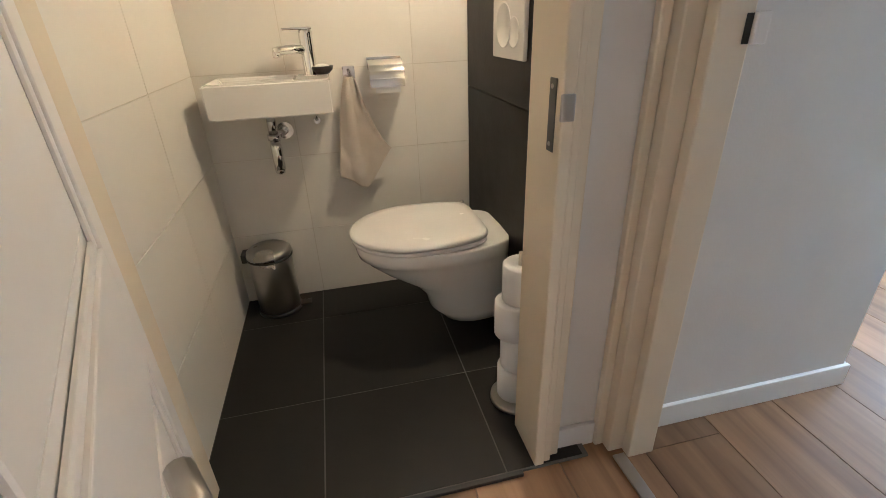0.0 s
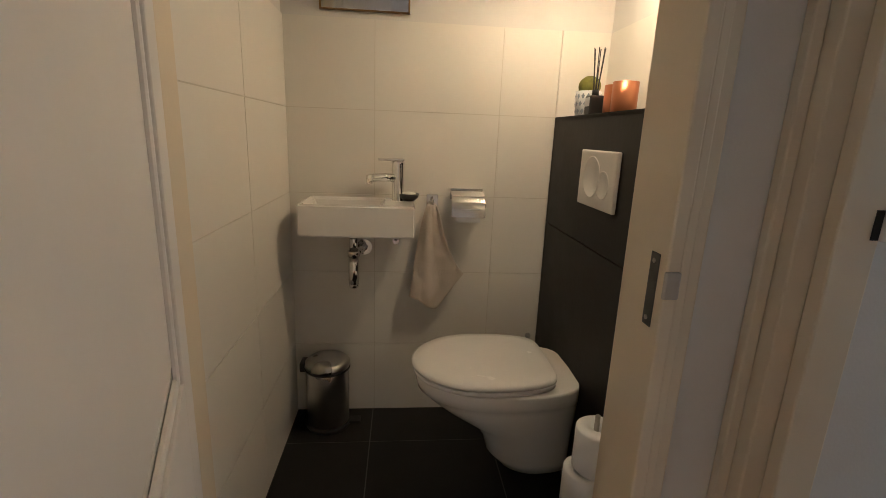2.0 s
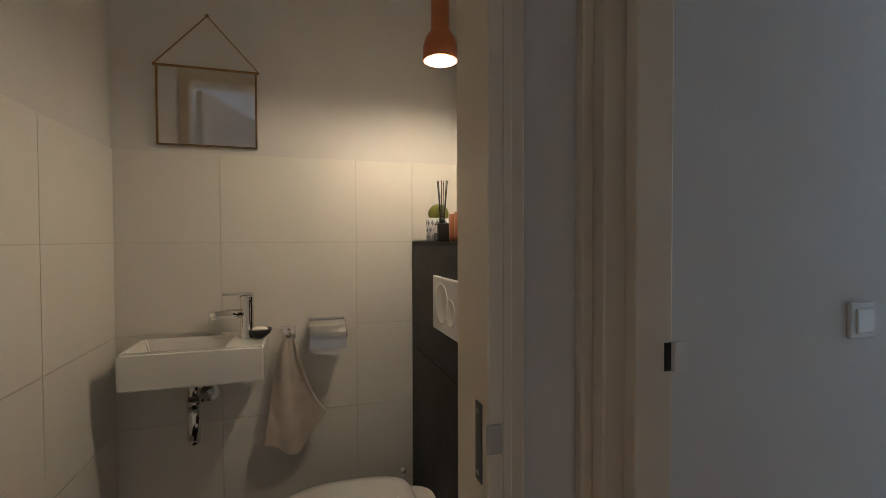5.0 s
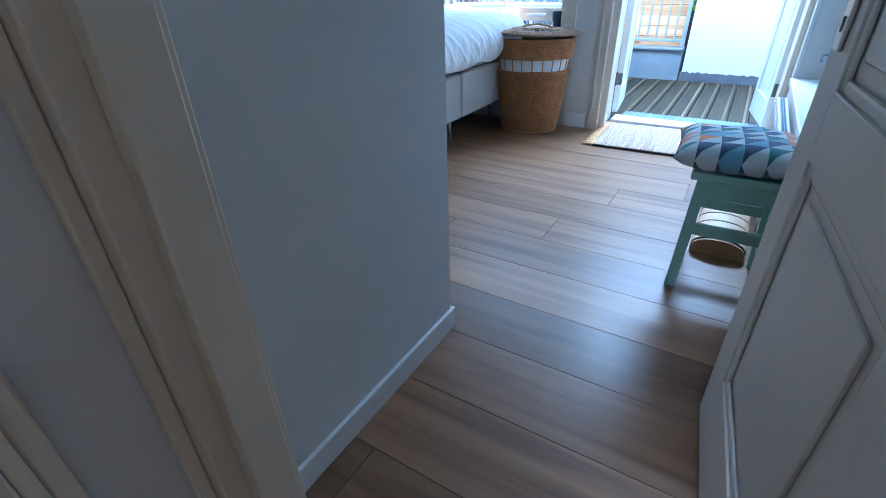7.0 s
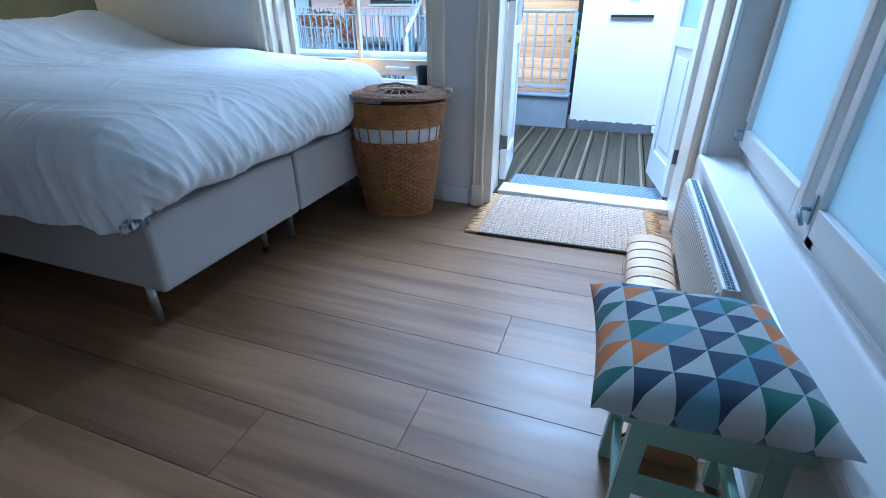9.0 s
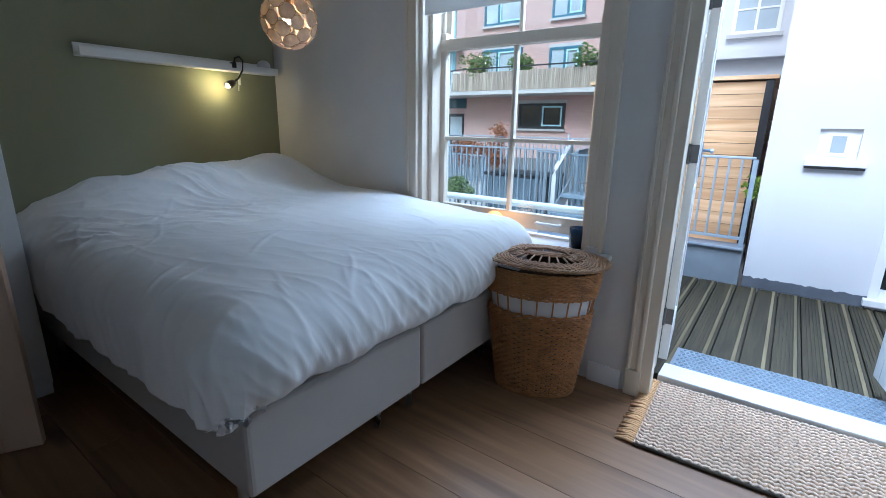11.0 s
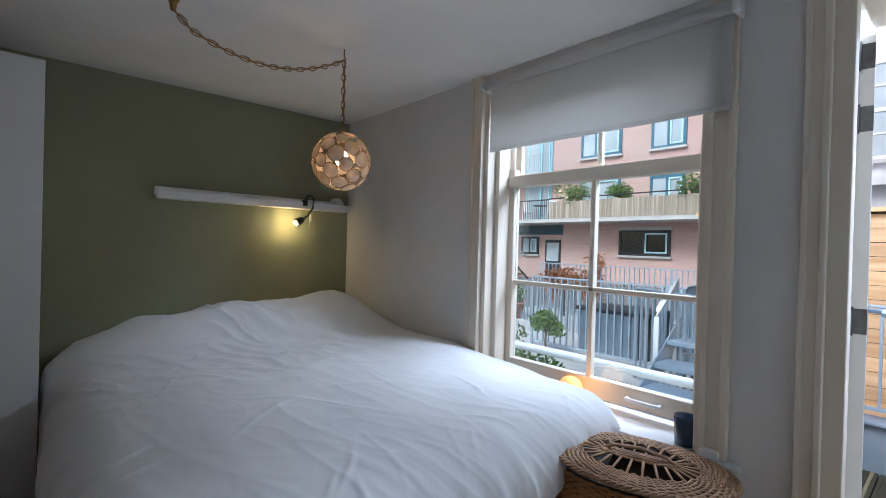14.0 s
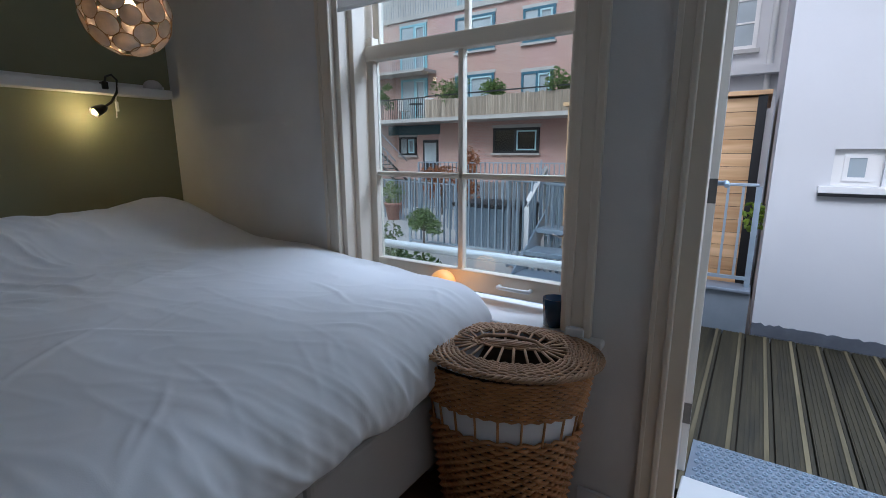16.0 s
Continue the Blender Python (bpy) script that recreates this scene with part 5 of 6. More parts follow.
for j in range(13):
    f = 0.66 + 0.355 * j / 12
    n = 120
    ring = []
    for k in range(n):
        a = 2 * math.pi * k / n
        up = 0.004 * math.cos(math.pi * k / 2 + math.pi * (j % 2))
        ring.append((AX * f * math.cos(a), AY * f * math.sin(a), 0.663 + up - 0.010 * max(f - 0.9, 0) / 0.16))
    tube(lid_rows, ring, 0.0040, 5, True)
for ph_ in (0.0, 2.09, 4.19):
    ring = []
    for k in range(220):
        a = 2 * math.pi * k / 220
        o, h_ = 0.0055 * math.cos(26 * a + ph_), 0.0060 * math.sin(26 * a + ph_)
        ring.append(((AX * 1.03 + o) * math.cos(a), (AY * 1.03 + o) * math.sin(a), 0.653 + h_))
    tube(lid, ring, 0.0042, 5, True)
lid_ob = part("lid", lid, M["wicker_dark"], bk, "wicker lid with open spokes and loop handle")
lid_ob.matrix_basis = pose(0, 0, 0.004, 1.2, -1.5, 0)
tagged(part("lid_weave", lid_rows, M["wicker_dark"], lid_ob), kind="stuff")
sp = bmesh.new()
for k in range(26):
    a = 2 * math.pi * (k + 0.5) / 26
    yy = max(-0.095, min(0.095, AY * 0.70 * math.sin(a) * 0.72))
    tube(sp, [(0.018 * math.cos(a), yy, 0.668), (AX * 0.70 * math.cos(a), AY * 0.70 * math.sin(a), 0.664)], 0.0042, 6)
part("lid_spokes", sp, M["wicker_dark"], lid_ob)
sp = bmesh.new()
for j in range(4):
    r = 0.006 + 0.0055 * j
    ring = []
    for k in range(72):
        a = 2 * math.pi * k / 72
        ring.append((r * math.cos(a), r * math.sin(a) + math.copysign(0.095, math.sin(a)) * (abs(math.sin(a)) ** 0.2), 0.671 + 0.003 * math.cos(math.pi * k / 3 + math.pi * (j % 2))))
    tube(sp, ring, 0.0042, 5, True)
tagged(part("lid_centre", sp, M["wicker_dark"], lid_ob), kind="stuff")
part("lid_handle", tube(bmesh.new(), [(-0.006, -0.115, 0.668), (-0.004, -0.08, 0.690), (0, 0.0, 0.700), (0.004, 0.08, 0.690), (0.006, 0.115, 0.668)], 0.006, 8), M["wicker_dark"], lid_ob)

# ---- jute rug ----
rg = thing("jute_rug", "braided natural jute rug with fringed ends before the terrace door", "rug", (2.342, -0.285, 0.0), 2.0)
RL, RW = 0.84, 0.57
part("backing", bx(-RW / 2, RW / 2, -RL / 2, RL / 2, 0.0005, 0.009), M["jute"], rg)
b = bmesh.new()
rows = 24
for j in range(rows):
    x = -RW / 2 + RW * (j + 0.5) / rows
    for k in range(52):
        y = -RL / 2 + RL * (k + 0.5 + 0.25 * (j % 2)) / 52.5
        s = 1 if k % 2 else -1
        j1, j2, j3 = (noise.noise(Vector((x * 40, y * 40, q))) for q in (0, 3, 7))
        c = Vector((x + 0.002 * j1, y, 0.010 + 0.001 * j2))
        d = Vector((s * 0.0085 + 0.002 * j3, 0.0095, 0))
        tube(b, [c - d, c - d * 0.4 + Vector((0, 0, 0.003)), c + d * 0.4 + Vector((0, 0, 0.003)), c + d], 0.006, 6, radii=[0.0035, 0.0064 + 0.0012 * j1, 0.0068, 0.0035])
tagged(part("braid", b, M["jute"], rg), kind="stuff")
b = bmesh.new()
for s in (-1, 1):
    for i in range(40):
        x = -RW / 2 + RW * (i + 0.5) / 40
        n1, n2, n3 = (noise.noise(Vector((i * 1.7, s * 3, q))) for q in (1, 5, 9))
        y0 = s * RL / 2
        tube(b, [(x, y0, 0.010), (x + 0.012 * n1, y0 + s * 0.025, 0.013 + 0.008 * abs(n3)), (x + 0.03 * n2, y0 + s * (0.072 + 0.016 * n1), 0.007)], 0.0048, 5, radii=[0.006, 0.0068, 0.004])
tagged(part("fringe", b, mat("jute_fringe", (0.66, 0.40, 0.19), 0.95, var=0.2, scale=60, bump=0.6, bscale=240), rg), kind="stuff")
for s in (-1, 1):
    b = bmesh.new()
    tube(b, [(s * RW / 2, -RL / 2, 0.008), (s * RW / 2, 0, 0.008), (s * RW / 2, RL / 2, 0.008)], 0.007, 8)
    part("bound_edge", b, M["soil"], rg, "dark bound edge")

# ---- stool with cushion ----
sl = thing("stool", "mint green painted wooden stool with stretchers", "stool", (0.735, -0.695, 0), 0)
tw_, td_, hs = 0.135, 0.125, 0.435
for sx in (-1, 1):
    for sy in (-1, 1):
        b = bmesh.new()
        rings = []
        for z, k in ((0.0, 1.0), (hs - 0.03, 0.86)):
            cx, cy = sx * tw_ * k, sy * td_ * k
            rings.append([b.verts.new((cx + ax * 0.017, cy + ay * 0.017, z)) for ax, ay in ((-1, -1), (1, -1), (1, 1), (-1, 1))])
        b.faces.new(rings[0][::-1])
        b.faces.new(rings[1])
        for q in range(4):
            b.faces.new((rings[0][q], rings[0][(q + 1) % 4], rings[1][(q + 1) % 4], rings[1][q]))
        bmesh.ops.bevel(b, geom=b.edges[:], offset=0.003, segments=2, affect="EDGES")
        part("leg", b, M["mint"], sl)
for sy in (-1, 1):
    part("apron", bx(-tw_ * 0.87 + 0.015, tw_ * 0.87 - 0.015, sy * td_ * 0.87 - 0.010, sy * td_ * 0.87 + 0.010, hs - 0.09, hs - 0.031, 0.002), M["mint"], sl)
    part("stretcher", bx(-tw_ * 0.93 + 0.014, tw_ * 0.93 - 0.014, sy * td_ * 0.93 - 0.009, sy * td_ * 0.93 + 0.009, 0.12, 0.155, 0.002), M["mint"], sl)
for sx in (-1, 1):
    part("apron", bx(sx * tw_ * 0.87 - 0.010, sx * tw_ * 0.87 + 0.010, -td_ * 0.87 + 0.015, td_ * 0.87 - 0.015, hs - 0.09, hs - 0.031, 0.002), M["mint"], sl)
    part("stretcher", bx(sx * tw_ * 0.91 - 0.009, sx * tw_ * 0.91 + 0.009, -td_ * 0.91 + 0.014, td_ * 0.91 - 0.014, 0.21, 0.25, 0.002), M["mint"], sl)
part("seat", bx(-0.15, 0.15, -0.145, 0.145, hs - 0.030, hs, 0.006), M["mint"], sl)
cush_mats = [mat("cushion_" + n, c, 0.95, var=0.06, bump=0.4, bscale=500, sheen=0.2) for n, c in (
    ("grey", (0.42, 0.45, 0.47)), ("navy", (0.045, 0.075, 0.13)), ("teal", (0.05, 0.16, 0.14)), ("orange", (0.58, 0.20, 0.05)), ("blue", (0.18, 0.32, 0.42)), ("white", (0.54, 0.56, 0.56)))]


def cushion_mesh():
    b = bmesh.new()
    cx_, cy_, sub = 6, 6, 4
    nx, ny = cx_ * sub, cy_ * sub
    W, D, T = 0.21, 0.185, 0.05
    rng = random.Random(7)
    tone = {}
    for face in (1, -1):
        grid = {}
        for i in range(nx + 1):
            for j in range(ny + 1):
                u, v = i / nx * 2 - 1, j / ny * 2 - 1
                edge = (1 - u ** 4) * (1 - v ** 4)
                x = u * W * (1 - 0.06 * (1 - v * v) * abs(u) ** 3)
                y = v * D * (1 - 0.06 * (1 - u * u) * abs(v) ** 3)
                z = face * T * edge ** 0.5 * (1 + 0.1 * noise.noise(Vector((u * 2, v * 2, face)))) + 0.004 * noise.noise(Vector((u * 5, v * 5, 3)))
                grid[i, j] = b.verts.new((x, y, z))
        for i in range(nx):
            for j in range(ny):
                I, J, a, c = i // sub, j // sub, i % sub, j % sub
                q = [grid[i, j], grid[i + 1, j], grid[i + 1, j + 1], grid[i, j + 1]]
                flip = 0
                key = tone.setdefault((I, J), (rng.choice((0, 0, 5, 5, 4)), rng.choice((1, 2, 1, 3, 2, 3, 4))))
                d = (a + c - sub + 1) if flip == 0 else (a - c)
                if d == 0:
                    if flip == 0:
                        tri = ((q[0], q[1], q[3]), (q[1], q[2], q[3]))
                    else:
                        tri = ((q[0], q[2], q[3]), (q[0], q[1], q[2]))
                    for k, f in enumerate(tri):
                        fc = b.faces.new(f)
                        fc.material_index, fc.smooth = key[k], True
                else:
                    fc = b.faces.new(q)
                    fc.material_index, fc.smooth = key[0 if d < 0 else 1], True
    bmesh.ops.remove_doubles(b, verts=b.verts, dist=0.0012)
    return b


cu = solid("cushion", cushion_mesh(), cush_mats, "square cushion in blue, grey, green and orange triangles on the stool", "cushion")
cu.matrix_basis = pose(0.735, -0.66, hs + 0.045, 0, 3, 4)

# ---- arched slatted bench on the floor ----
ab = thing("arched_bench", "low arched bench of pale wooden slats with dark straps", "back stretcher", (0.0, -0.685, 0), -0.6)
ply = wood("birch_slat", (0.66, 0.44, 0.25), (0.80, 0.60, 0.40), 0.4, "y", 26, 0.1, 0.1)
x0, x1, hw, hh = 0.90, 2.17, 0.098, 0.076


def arch(b, xa, xb, outer, inner, n=28, base=0.024):
    ring = []
    for k in range(n + 1):
        a = math.pi * k / n
        ring.append((-hw * math.cos(a), base + (hh - base) * math.sin(a) ** 0.8))
    vs = []
    for x in (xa, xb):
        o = [b.verts.new((x, y * outer, z * outer if z > 0.001 else 0)) for y, z in ring]
        i_ = [b.verts.new((x, y * inner, z * inner)) for y, z in ring]
        vs.append((o, i_))
    for k in range(n):
        b.faces.new((vs[0][0][k], vs[0][0][k + 1], vs[1][0][k + 1], vs[1][0][k]))
        b.faces.new((vs[0][1][k], vs[1][1][k], vs[1][1][k + 1], vs[0][1][k + 1]))
        for e, (o, i_) in enumerate(vs):
            b.faces.new((o[k], i_[k], i_[k + 1], o[k + 1]))
    for k in (0, n):
        b.faces.new((vs[0][0][k], vs[1][0][k], vs[1][1][k], vs[0][1][k]))
    return b


n_sl = 15
for i in range(n_sl):
    a = x0 + (x1 - x0) * i / n_sl
    part("slat", arch(bmesh.new(), a + 0.006, a + (x1 - x0) / n_sl - 0.006, 1.0, 0.90), ply, ab)
part("strap", arch(bmesh.new(), x0 + 0.003, x1 - 0.003, 0.97, 0.92), M["black"], ab, "dark strap under the slats")
for x in (x0 - 0.012, x1):
    b = bmesh.new()
    pr = [(-hw * 0.96 * math.cos(math.pi * k / 12), 0.022 + (hh - 0.028) * math.sin(math.pi * k / 12) ** 0.8) for k in range(13)] + [(hw * 0.96, 0.0), (-hw * 0.96, 0.0)]
    f0 = [b.verts.new((x, y, z)) for y, z in pr]
    f1 = [b.verts.new((x + 0.012, y, z)) for y, z in pr]
    b.faces.new(f0)
    b.faces.new(f1[::-1])
    for k in range(15):
        b.faces.new((f0[k], f0[(k + 1) % 15], f1[(k + 1) % 15], f1[k]))
    part("end_board", b, wood("oiled_end_board", (0.32, 0.17, 0.07), (0.50, 0.30, 0.14), 0.5, "y", 20, 0.1, 0.1), ab, "darker brown end board")
for s in (-1, 1):
    part("side_rail", bx(x0, x1, *sorted((s * hw * 0.99, s * (hw - 0.012))), 0, 0.0235), ply, ab)

# ---- terrace ----
built("ground", bx(-300, 400, -300, 300, -0.5, -0.14), M["paving"], "grey paved courtyard ground reaching into the distance", "ground")
DZ = -0.05
deck = built("terrace_deck", bx(2.81, 4.84, -2.2, 0.95, -0.14, -0.085), M["soil"], "weathered grooved wooden terrace deck, wet", "deck")
cols = []
y = -2.19
while y < 0.93:
    cols.append(y)
    y += 0.146
for y in cols:
    b = bmesh.new()
    box(b, 2.815, 4.838, y, y + 0.138, -0.0848, DZ - 0.004)
    for i in range(7):
        yy = y + 0.004 + i * 0.0195
        box(b, 2.815, 4.838, yy, yy + 0.011, DZ - 0.004, DZ)
    board = part("deck_board", b, M["deck"], deck)
    part("batten", bx(2.816, 4.837, y + 0.018, y + 0.037, DZ - 0.0002, DZ + 0.004, 0.0015), M["deck_pale"], board, "pale smooth raised batten")
gm = thing("steel_grating", "galvanised perforated steel grating step outside the terrace door", "grating", (2.815, -0.82, DZ))
part("plate", bx(0, 0.37, 0, 0.98, 0.002, 0.018), M["zinc"], gm)
b = bmesh.new()
for i in range(12):
    for j in range(32):
        cx, cy = 0.02 + i * 0.030, 0.02 + (j + 0.5 * (i % 2)) * 0.030
        if cy < 0.965:
            lathe(b, [(0.0115, 0.018), (0.010, 0.0245), (0.0065, 0.0245), (0.005, 0.019)], 8, cx, cy, cap=False)
tagged(part("raised_studs", b, M["galv"], gm), kind="stuff")

# unseen white wall, added as a reflector to brighten the side window
yard = built("courtyard_wall", bx(-1.5, 2.7, -3.0, -2.8, -0.14, 2.1), M["render_white"], "added white bounce wall outside the side window", "wall")

# white rendered neighbour
nb = thing("neighbour_house", "white rendered neighbouring house beside the deck", "house", (4.85, -0.03, 0))
b = slab("x", 0, 4.0, (-5.0, 0.0), (-0.14, 6.5), ((-0.555, -0.31, 1.03, 1.26), (-1.65, -0.80, 0.02, 1.52), (-1.65, -0.80, 2.06, 2.95)))
part("wall", b, M["render_white"], nb)
b = bmesh.new()
n = 30
for i in range(n):
    y0, y1 = -0.80 * i / n, -0.80 * (i + 1) / n
    z0 = 0.030 + 0.022 * noise.noise(Vector((i * 0.7, 0, 0)))
    if not i:
        last = [b.verts.new((xx, y0, zz)) for xx, zz in ((-0.010, DZ), (-0.0005, DZ), (-0.0005, z0 + 0.01), (-0.010, z0 + 0.01))]
        b.faces.new(last)
    ring = [b.verts.new((xx, y1, zz)) for xx, zz in ((-0.010, DZ), (-0.0005, DZ), (-0.0005, z0 + 0.01), (-0.010, z0 + 0.01))]
    for k in range(4):
        b.faces.new((last[k], last[(k + 1) % 4], ring[(k + 1) % 4], ring[k]))
    last = ring
part("flashing", b, M["bitumen"], nb, "uneven lead flashing at the wall's foot")
nw = part("small_window", bx(0.04, 0.07, -0.555, -0.31, 1.03, 1.26), M["white_paint"], nb, "small recessed white window")
part("pane", bx(0.033, 0.039, -0.475, -0.39, 1.085, 1.205), M["sky_tinted_glass"], nw)
b = bmesh.new()
for a in ((-0.50, -0.475, 1.06, 1.23), (-0.39, -0.365, 1.06, 1.23), (-0.475, -0.39, 1.205, 1.23), (-0.475, -0.39, 1.06, 1.085)):
    box(b, 0.028, 0.0398, *a)
part("frame", b, M["white_paint"], nw)
part("sill", bx(-0.05, 0.04, -0.615, -0.25, 0.985, 1.029, 0.004), M["white_paint"], nb)
part("lead_strip", bx(-0.045, 0.0, -0.61, -0.255, 0.965, 0.984), M["black"], nb)
dr = part("glazed_door", bx(0.05, 0.055, -1.60, -0.85, 0.07, 1.47), M["sky_tinted_glass"], nb, "white framed glazed door with blind")
b = bmesh.new()
for a in ((-0.86, -0.80, 0.02, 1.52), (-1.65, -1.59, 0.02, 1.52), (-1.59, -0.86, 1.46, 1.52), (-1.59, -0.86, 0.02, 0.10), (-1.59, -0.86, 1.10, 1.15)):
    box(b, 0.0, 0.07, *a, 0.003)
part("frame", b, M["white_paint"], dr)
b = bmesh.new()
for i in range(26):
    z = 0.48 + i * 0.023
    box(b, 0.040, 0.046, -1.58, -0.87, z, z + 0.017)
part("blind_slats", b, M["galv"], dr)
part("dark_lower_glass", bx(0.044, 0.049, -1.59, -0.86, 0.10, 0.47), M["dark_glass"], dr)
part("sill", bx(-0.07, 0.0, -1.70, -0.775, -0.02, 0.03, 0.004), M["white_paint"], nb)
b = bmesh.new()
for a in ((-0.85, -0.80, 2.06, 2.95), (-1.65, -1.60, 2.06, 2.95), (-1.60, -0.85, 2.06, 2.12), (-1.60, -0.85, 2.88, 2.95), (-1.25, -1.20, 2.12, 2.88)):
    box(b, 0.0, 0.06, *a, 0.003)
uw = part("upper_window", b, M["white_paint"], nb)
part("pane", bx(0.04, 0.045, -1.60, -0.85, 2.12, 2.88), M["sky_tinted_glass"], uw)
part("sill", bx(-0.05, 0.0, -1.70, -0.76, 2.01, 2.06, 0.004), M["white_paint"], nb)

# parapet with railing
pp = thing("parapet", "low grey-blue rendered parapet with zinc coping", "parapet", (4.85, 0, 0))
part("wall", bx(0.0, 0.14, 0.002, 1.3, -0.14, 0.25), M["parapet"], pp)
part("coping", bx(-0.035, 0.17, 0.002, 1.3, 0.2505, 0.275, 0.006), M["zinc"], pp)


def railing(name, label, at, rz, L0, h, gap=0.095, r=0.008, z0=0.05, group=""):
    d = thing(name, label, "railing", at, rz, group)
    part("top_rail", bx(0, L0, -0.02, 0.02, h - 0.02, h, 0.004), M["galv"], d)
    part("bottom_rail", bx(0, L0, -0.012, 0.012, z0, z0 + 0.025, 0.003), M["galv"], d)
    n = max(2, round(L0 / gap))
    for i in range(n + 1):
        x = L0 * i / n
        post = i in (0, n)
        part("post" if post else "baluster", bx(x - (0.018 if post else r), x + (0.018 if post else r), -0.010, 0.010, 0.0 if post else z0 + 0.0252, h - 0.0202), M["galv"], d)
    return d


railing("terrace_railing", "galvanised steel railing on the parapet", (4.92, 0.03, 0.276), 90, 1.2, 0.75)
shd = thing("garden_shed", "small pine-clad garden shed behind the railing", "shed", (6.0, 0.06, -0.14))
part("core", bx(0.02, 1.6, 0.03, 1.74, 0, 1.84), M["black"], shd)
for i in range(15):
    z = 0.05 + i * 0.12
    part("plank", bx(0, 0.0198, 0.06, 1.75, z, z + 0.115), M["pine"], shd)
    part("plank", bx(0.06, 1.6, 0.0102, 0.0298, z, z + 0.115), M["pine"], shd)
part("corner_post", bx(-0.01, 0.06, -0.01, 0.0598, 0, 1.86), M["black"], shd)
part("roof_board", bx(-0.05, 1.66, -0.04, 1.79, 1.862, 1.90, 0.004), M["pine"], shd)
pln = thing("ivy_clump", "bright green leaves beside the shed", "plant", (5.6, 0.0, -0.14))


def leaves(b, c, r, n, size, rng, flat=1.0):
    for _ in range(n):
        d = Vector((rng.gauss(0, 1), rng.gauss(0, 1), rng.gauss(0, 1) * flat))
        d = d.normalized() * r * rng.random() ** 0.4
        p = Vector(c) + d
        q = Euler((rng.random() * 6, rng.random() * 6, rng.random() * 6)).to_matrix()
        s = size * (0.6 + 0.8 * rng.random())
        v = [b.verts.new(p + q @ Vector(e) * s) for e in ((0, -1, 0), (0.45, -0.1, 0.12), (0, 1, 0), (-0.45, -0.1, 0.12))]
        b.faces.new(v)


rng = random.Random(3)
b = bmesh.new()
leaves(b, (0, 0.02, 0.85), 0.13, 90, 0.035, rng, 1.5)
part("foliage", b, mat("lime_leaf", (0.20, 0.30, 0.03), 0.5, var=0.3), pln)
part("stem", tube(bmesh.new(), [(0, 0, 0), (0.02, 0.01, 0.4), (0, 0.02, 0.9)], 0.008, 6), M["bark"], pln)

# white house beyond the shed
wb = thing("white_house", "white rendered house with white framed windows beyond the shed", "house", (10.2, -2.0, -0.14))
part("wall", bx(0, 4, 0, 4.2, 0, 9), M["render_white"], wb)
for y0, z0 in ((2.30, 2.95), (3.3, 2.95), (2.3, 5.6)):
    f = bmesh.new()
    for a in ((y0, y0 + 0.06, z0, z0 + 1.5), (y0 + 0.64, y0 + 0.70, z0, z0 + 1.5), (y0 + 0.06, y0 + 0.64, z0, z0 + 0.06), (y0 + 0.06, y0 + 0.64, z0 + 1.44, z0 + 1.5), (y0 + 0.06, y0 + 0.64, z0 + 0.72, z0 + 0.78), (y0 + 0.33, y0 + 0.37, z0 + 0.06, z0 + 0.72), (y0 + 0.33, y0 + 0.37, z0 + 0.78, z0 + 1.44)):
        box(f, -0.03, -0.0005, *a)
    for z in (z0 + 0.38, z0 + 1.10):
        for y1, y2 in ((y0 + 0.06, y0 + 0.33), (y0 + 0.37, y0 + 0.64)):
            box(f, -0.026, -0.0005, y1, y2, z, z + 0.028)
    wd = part("window", f, M["white_paint"], wb)
    part("pane", bx(-0.012, -0.008, y0 + 0.06, y0 + 0.64, z0 + 0.06, z0 + 1.44), M["sky_tinted_glass"], wd)
    part("sill", bx(-0.10, -0.0005, y0 - 0.05, y0 + 0.75, z0 - 0.06, z0 - 0.001), M["concrete"], wd)
part("ledge", bx(-0.25, -0.0005, 1.0, 4.2, 2.55, 2.68), M["render_white"], wb)
part("downpipe", tube(bmesh.new(), [(-0.05, 2.1, 0), (-0.05, 2.1, 9)], 0.045, 10), M["white_paint"], wb)

# guard bar outside the window
solid("guard_bar", tube(bmesh.new(), [(2.751, 0.40, 0.775), (2.84, 0.40, 0.775), (2.86, 0.42, 0.775), (2.86, 1.69, 0.775), (2.84, 1.71, 0.775), (2.751, 1.71, 0.775)], 0.022, 16), M["white_paint"], "white round guard bar outside the window", "guard rail")

# ---- courtyard ----
railing("garden_railing", "grey galvanised garden railing on the raised walkway", (5.9, 1.95, 0.02), 90, 1.95, 0.95, group="garden railings")
railing("garden_railing", "grey galvanised garden railing beside the steps", (4.95, 1.35, 0.0), 60, 1.0, 0.97, group="garden railings")
railing("garden_railing", "grey galvanised garden railing in the back", (9.3, 2.6, 0.02), 92, 3.6, 1.02, group="garden railings")
railing("garden_railing", "grey galvanised garden railing across the yard", (7.2, 4.0, -0.1), 75, 3.2, 0.85, group="garden railings")
railing("garden_railing", "grey galvanised garden railing of the walkway end", (5.95, 1.93, 0.02), 8, 2.4, 0.95, group="garden railings")
sx = thing("storage_box", "dark grey slatted garden storage box", "storage box", (6.25, 2.45, -0.14))
box_paint = mat("blue_grey_box", (0.12, 0.165, 0.21), 0.5, var=0.15, scale=6)
part("body", bx(0, 0.6, 0, 0.95, 0.1, 0.68, 0.008), M["dark_frame"], sx)
for i in range(9):
    part("slat", bx(-0.014, -0.0005, 0.015 + i * 0.103, 0.098 + i * 0.103, 0.11, 0.675), box_paint, sx)
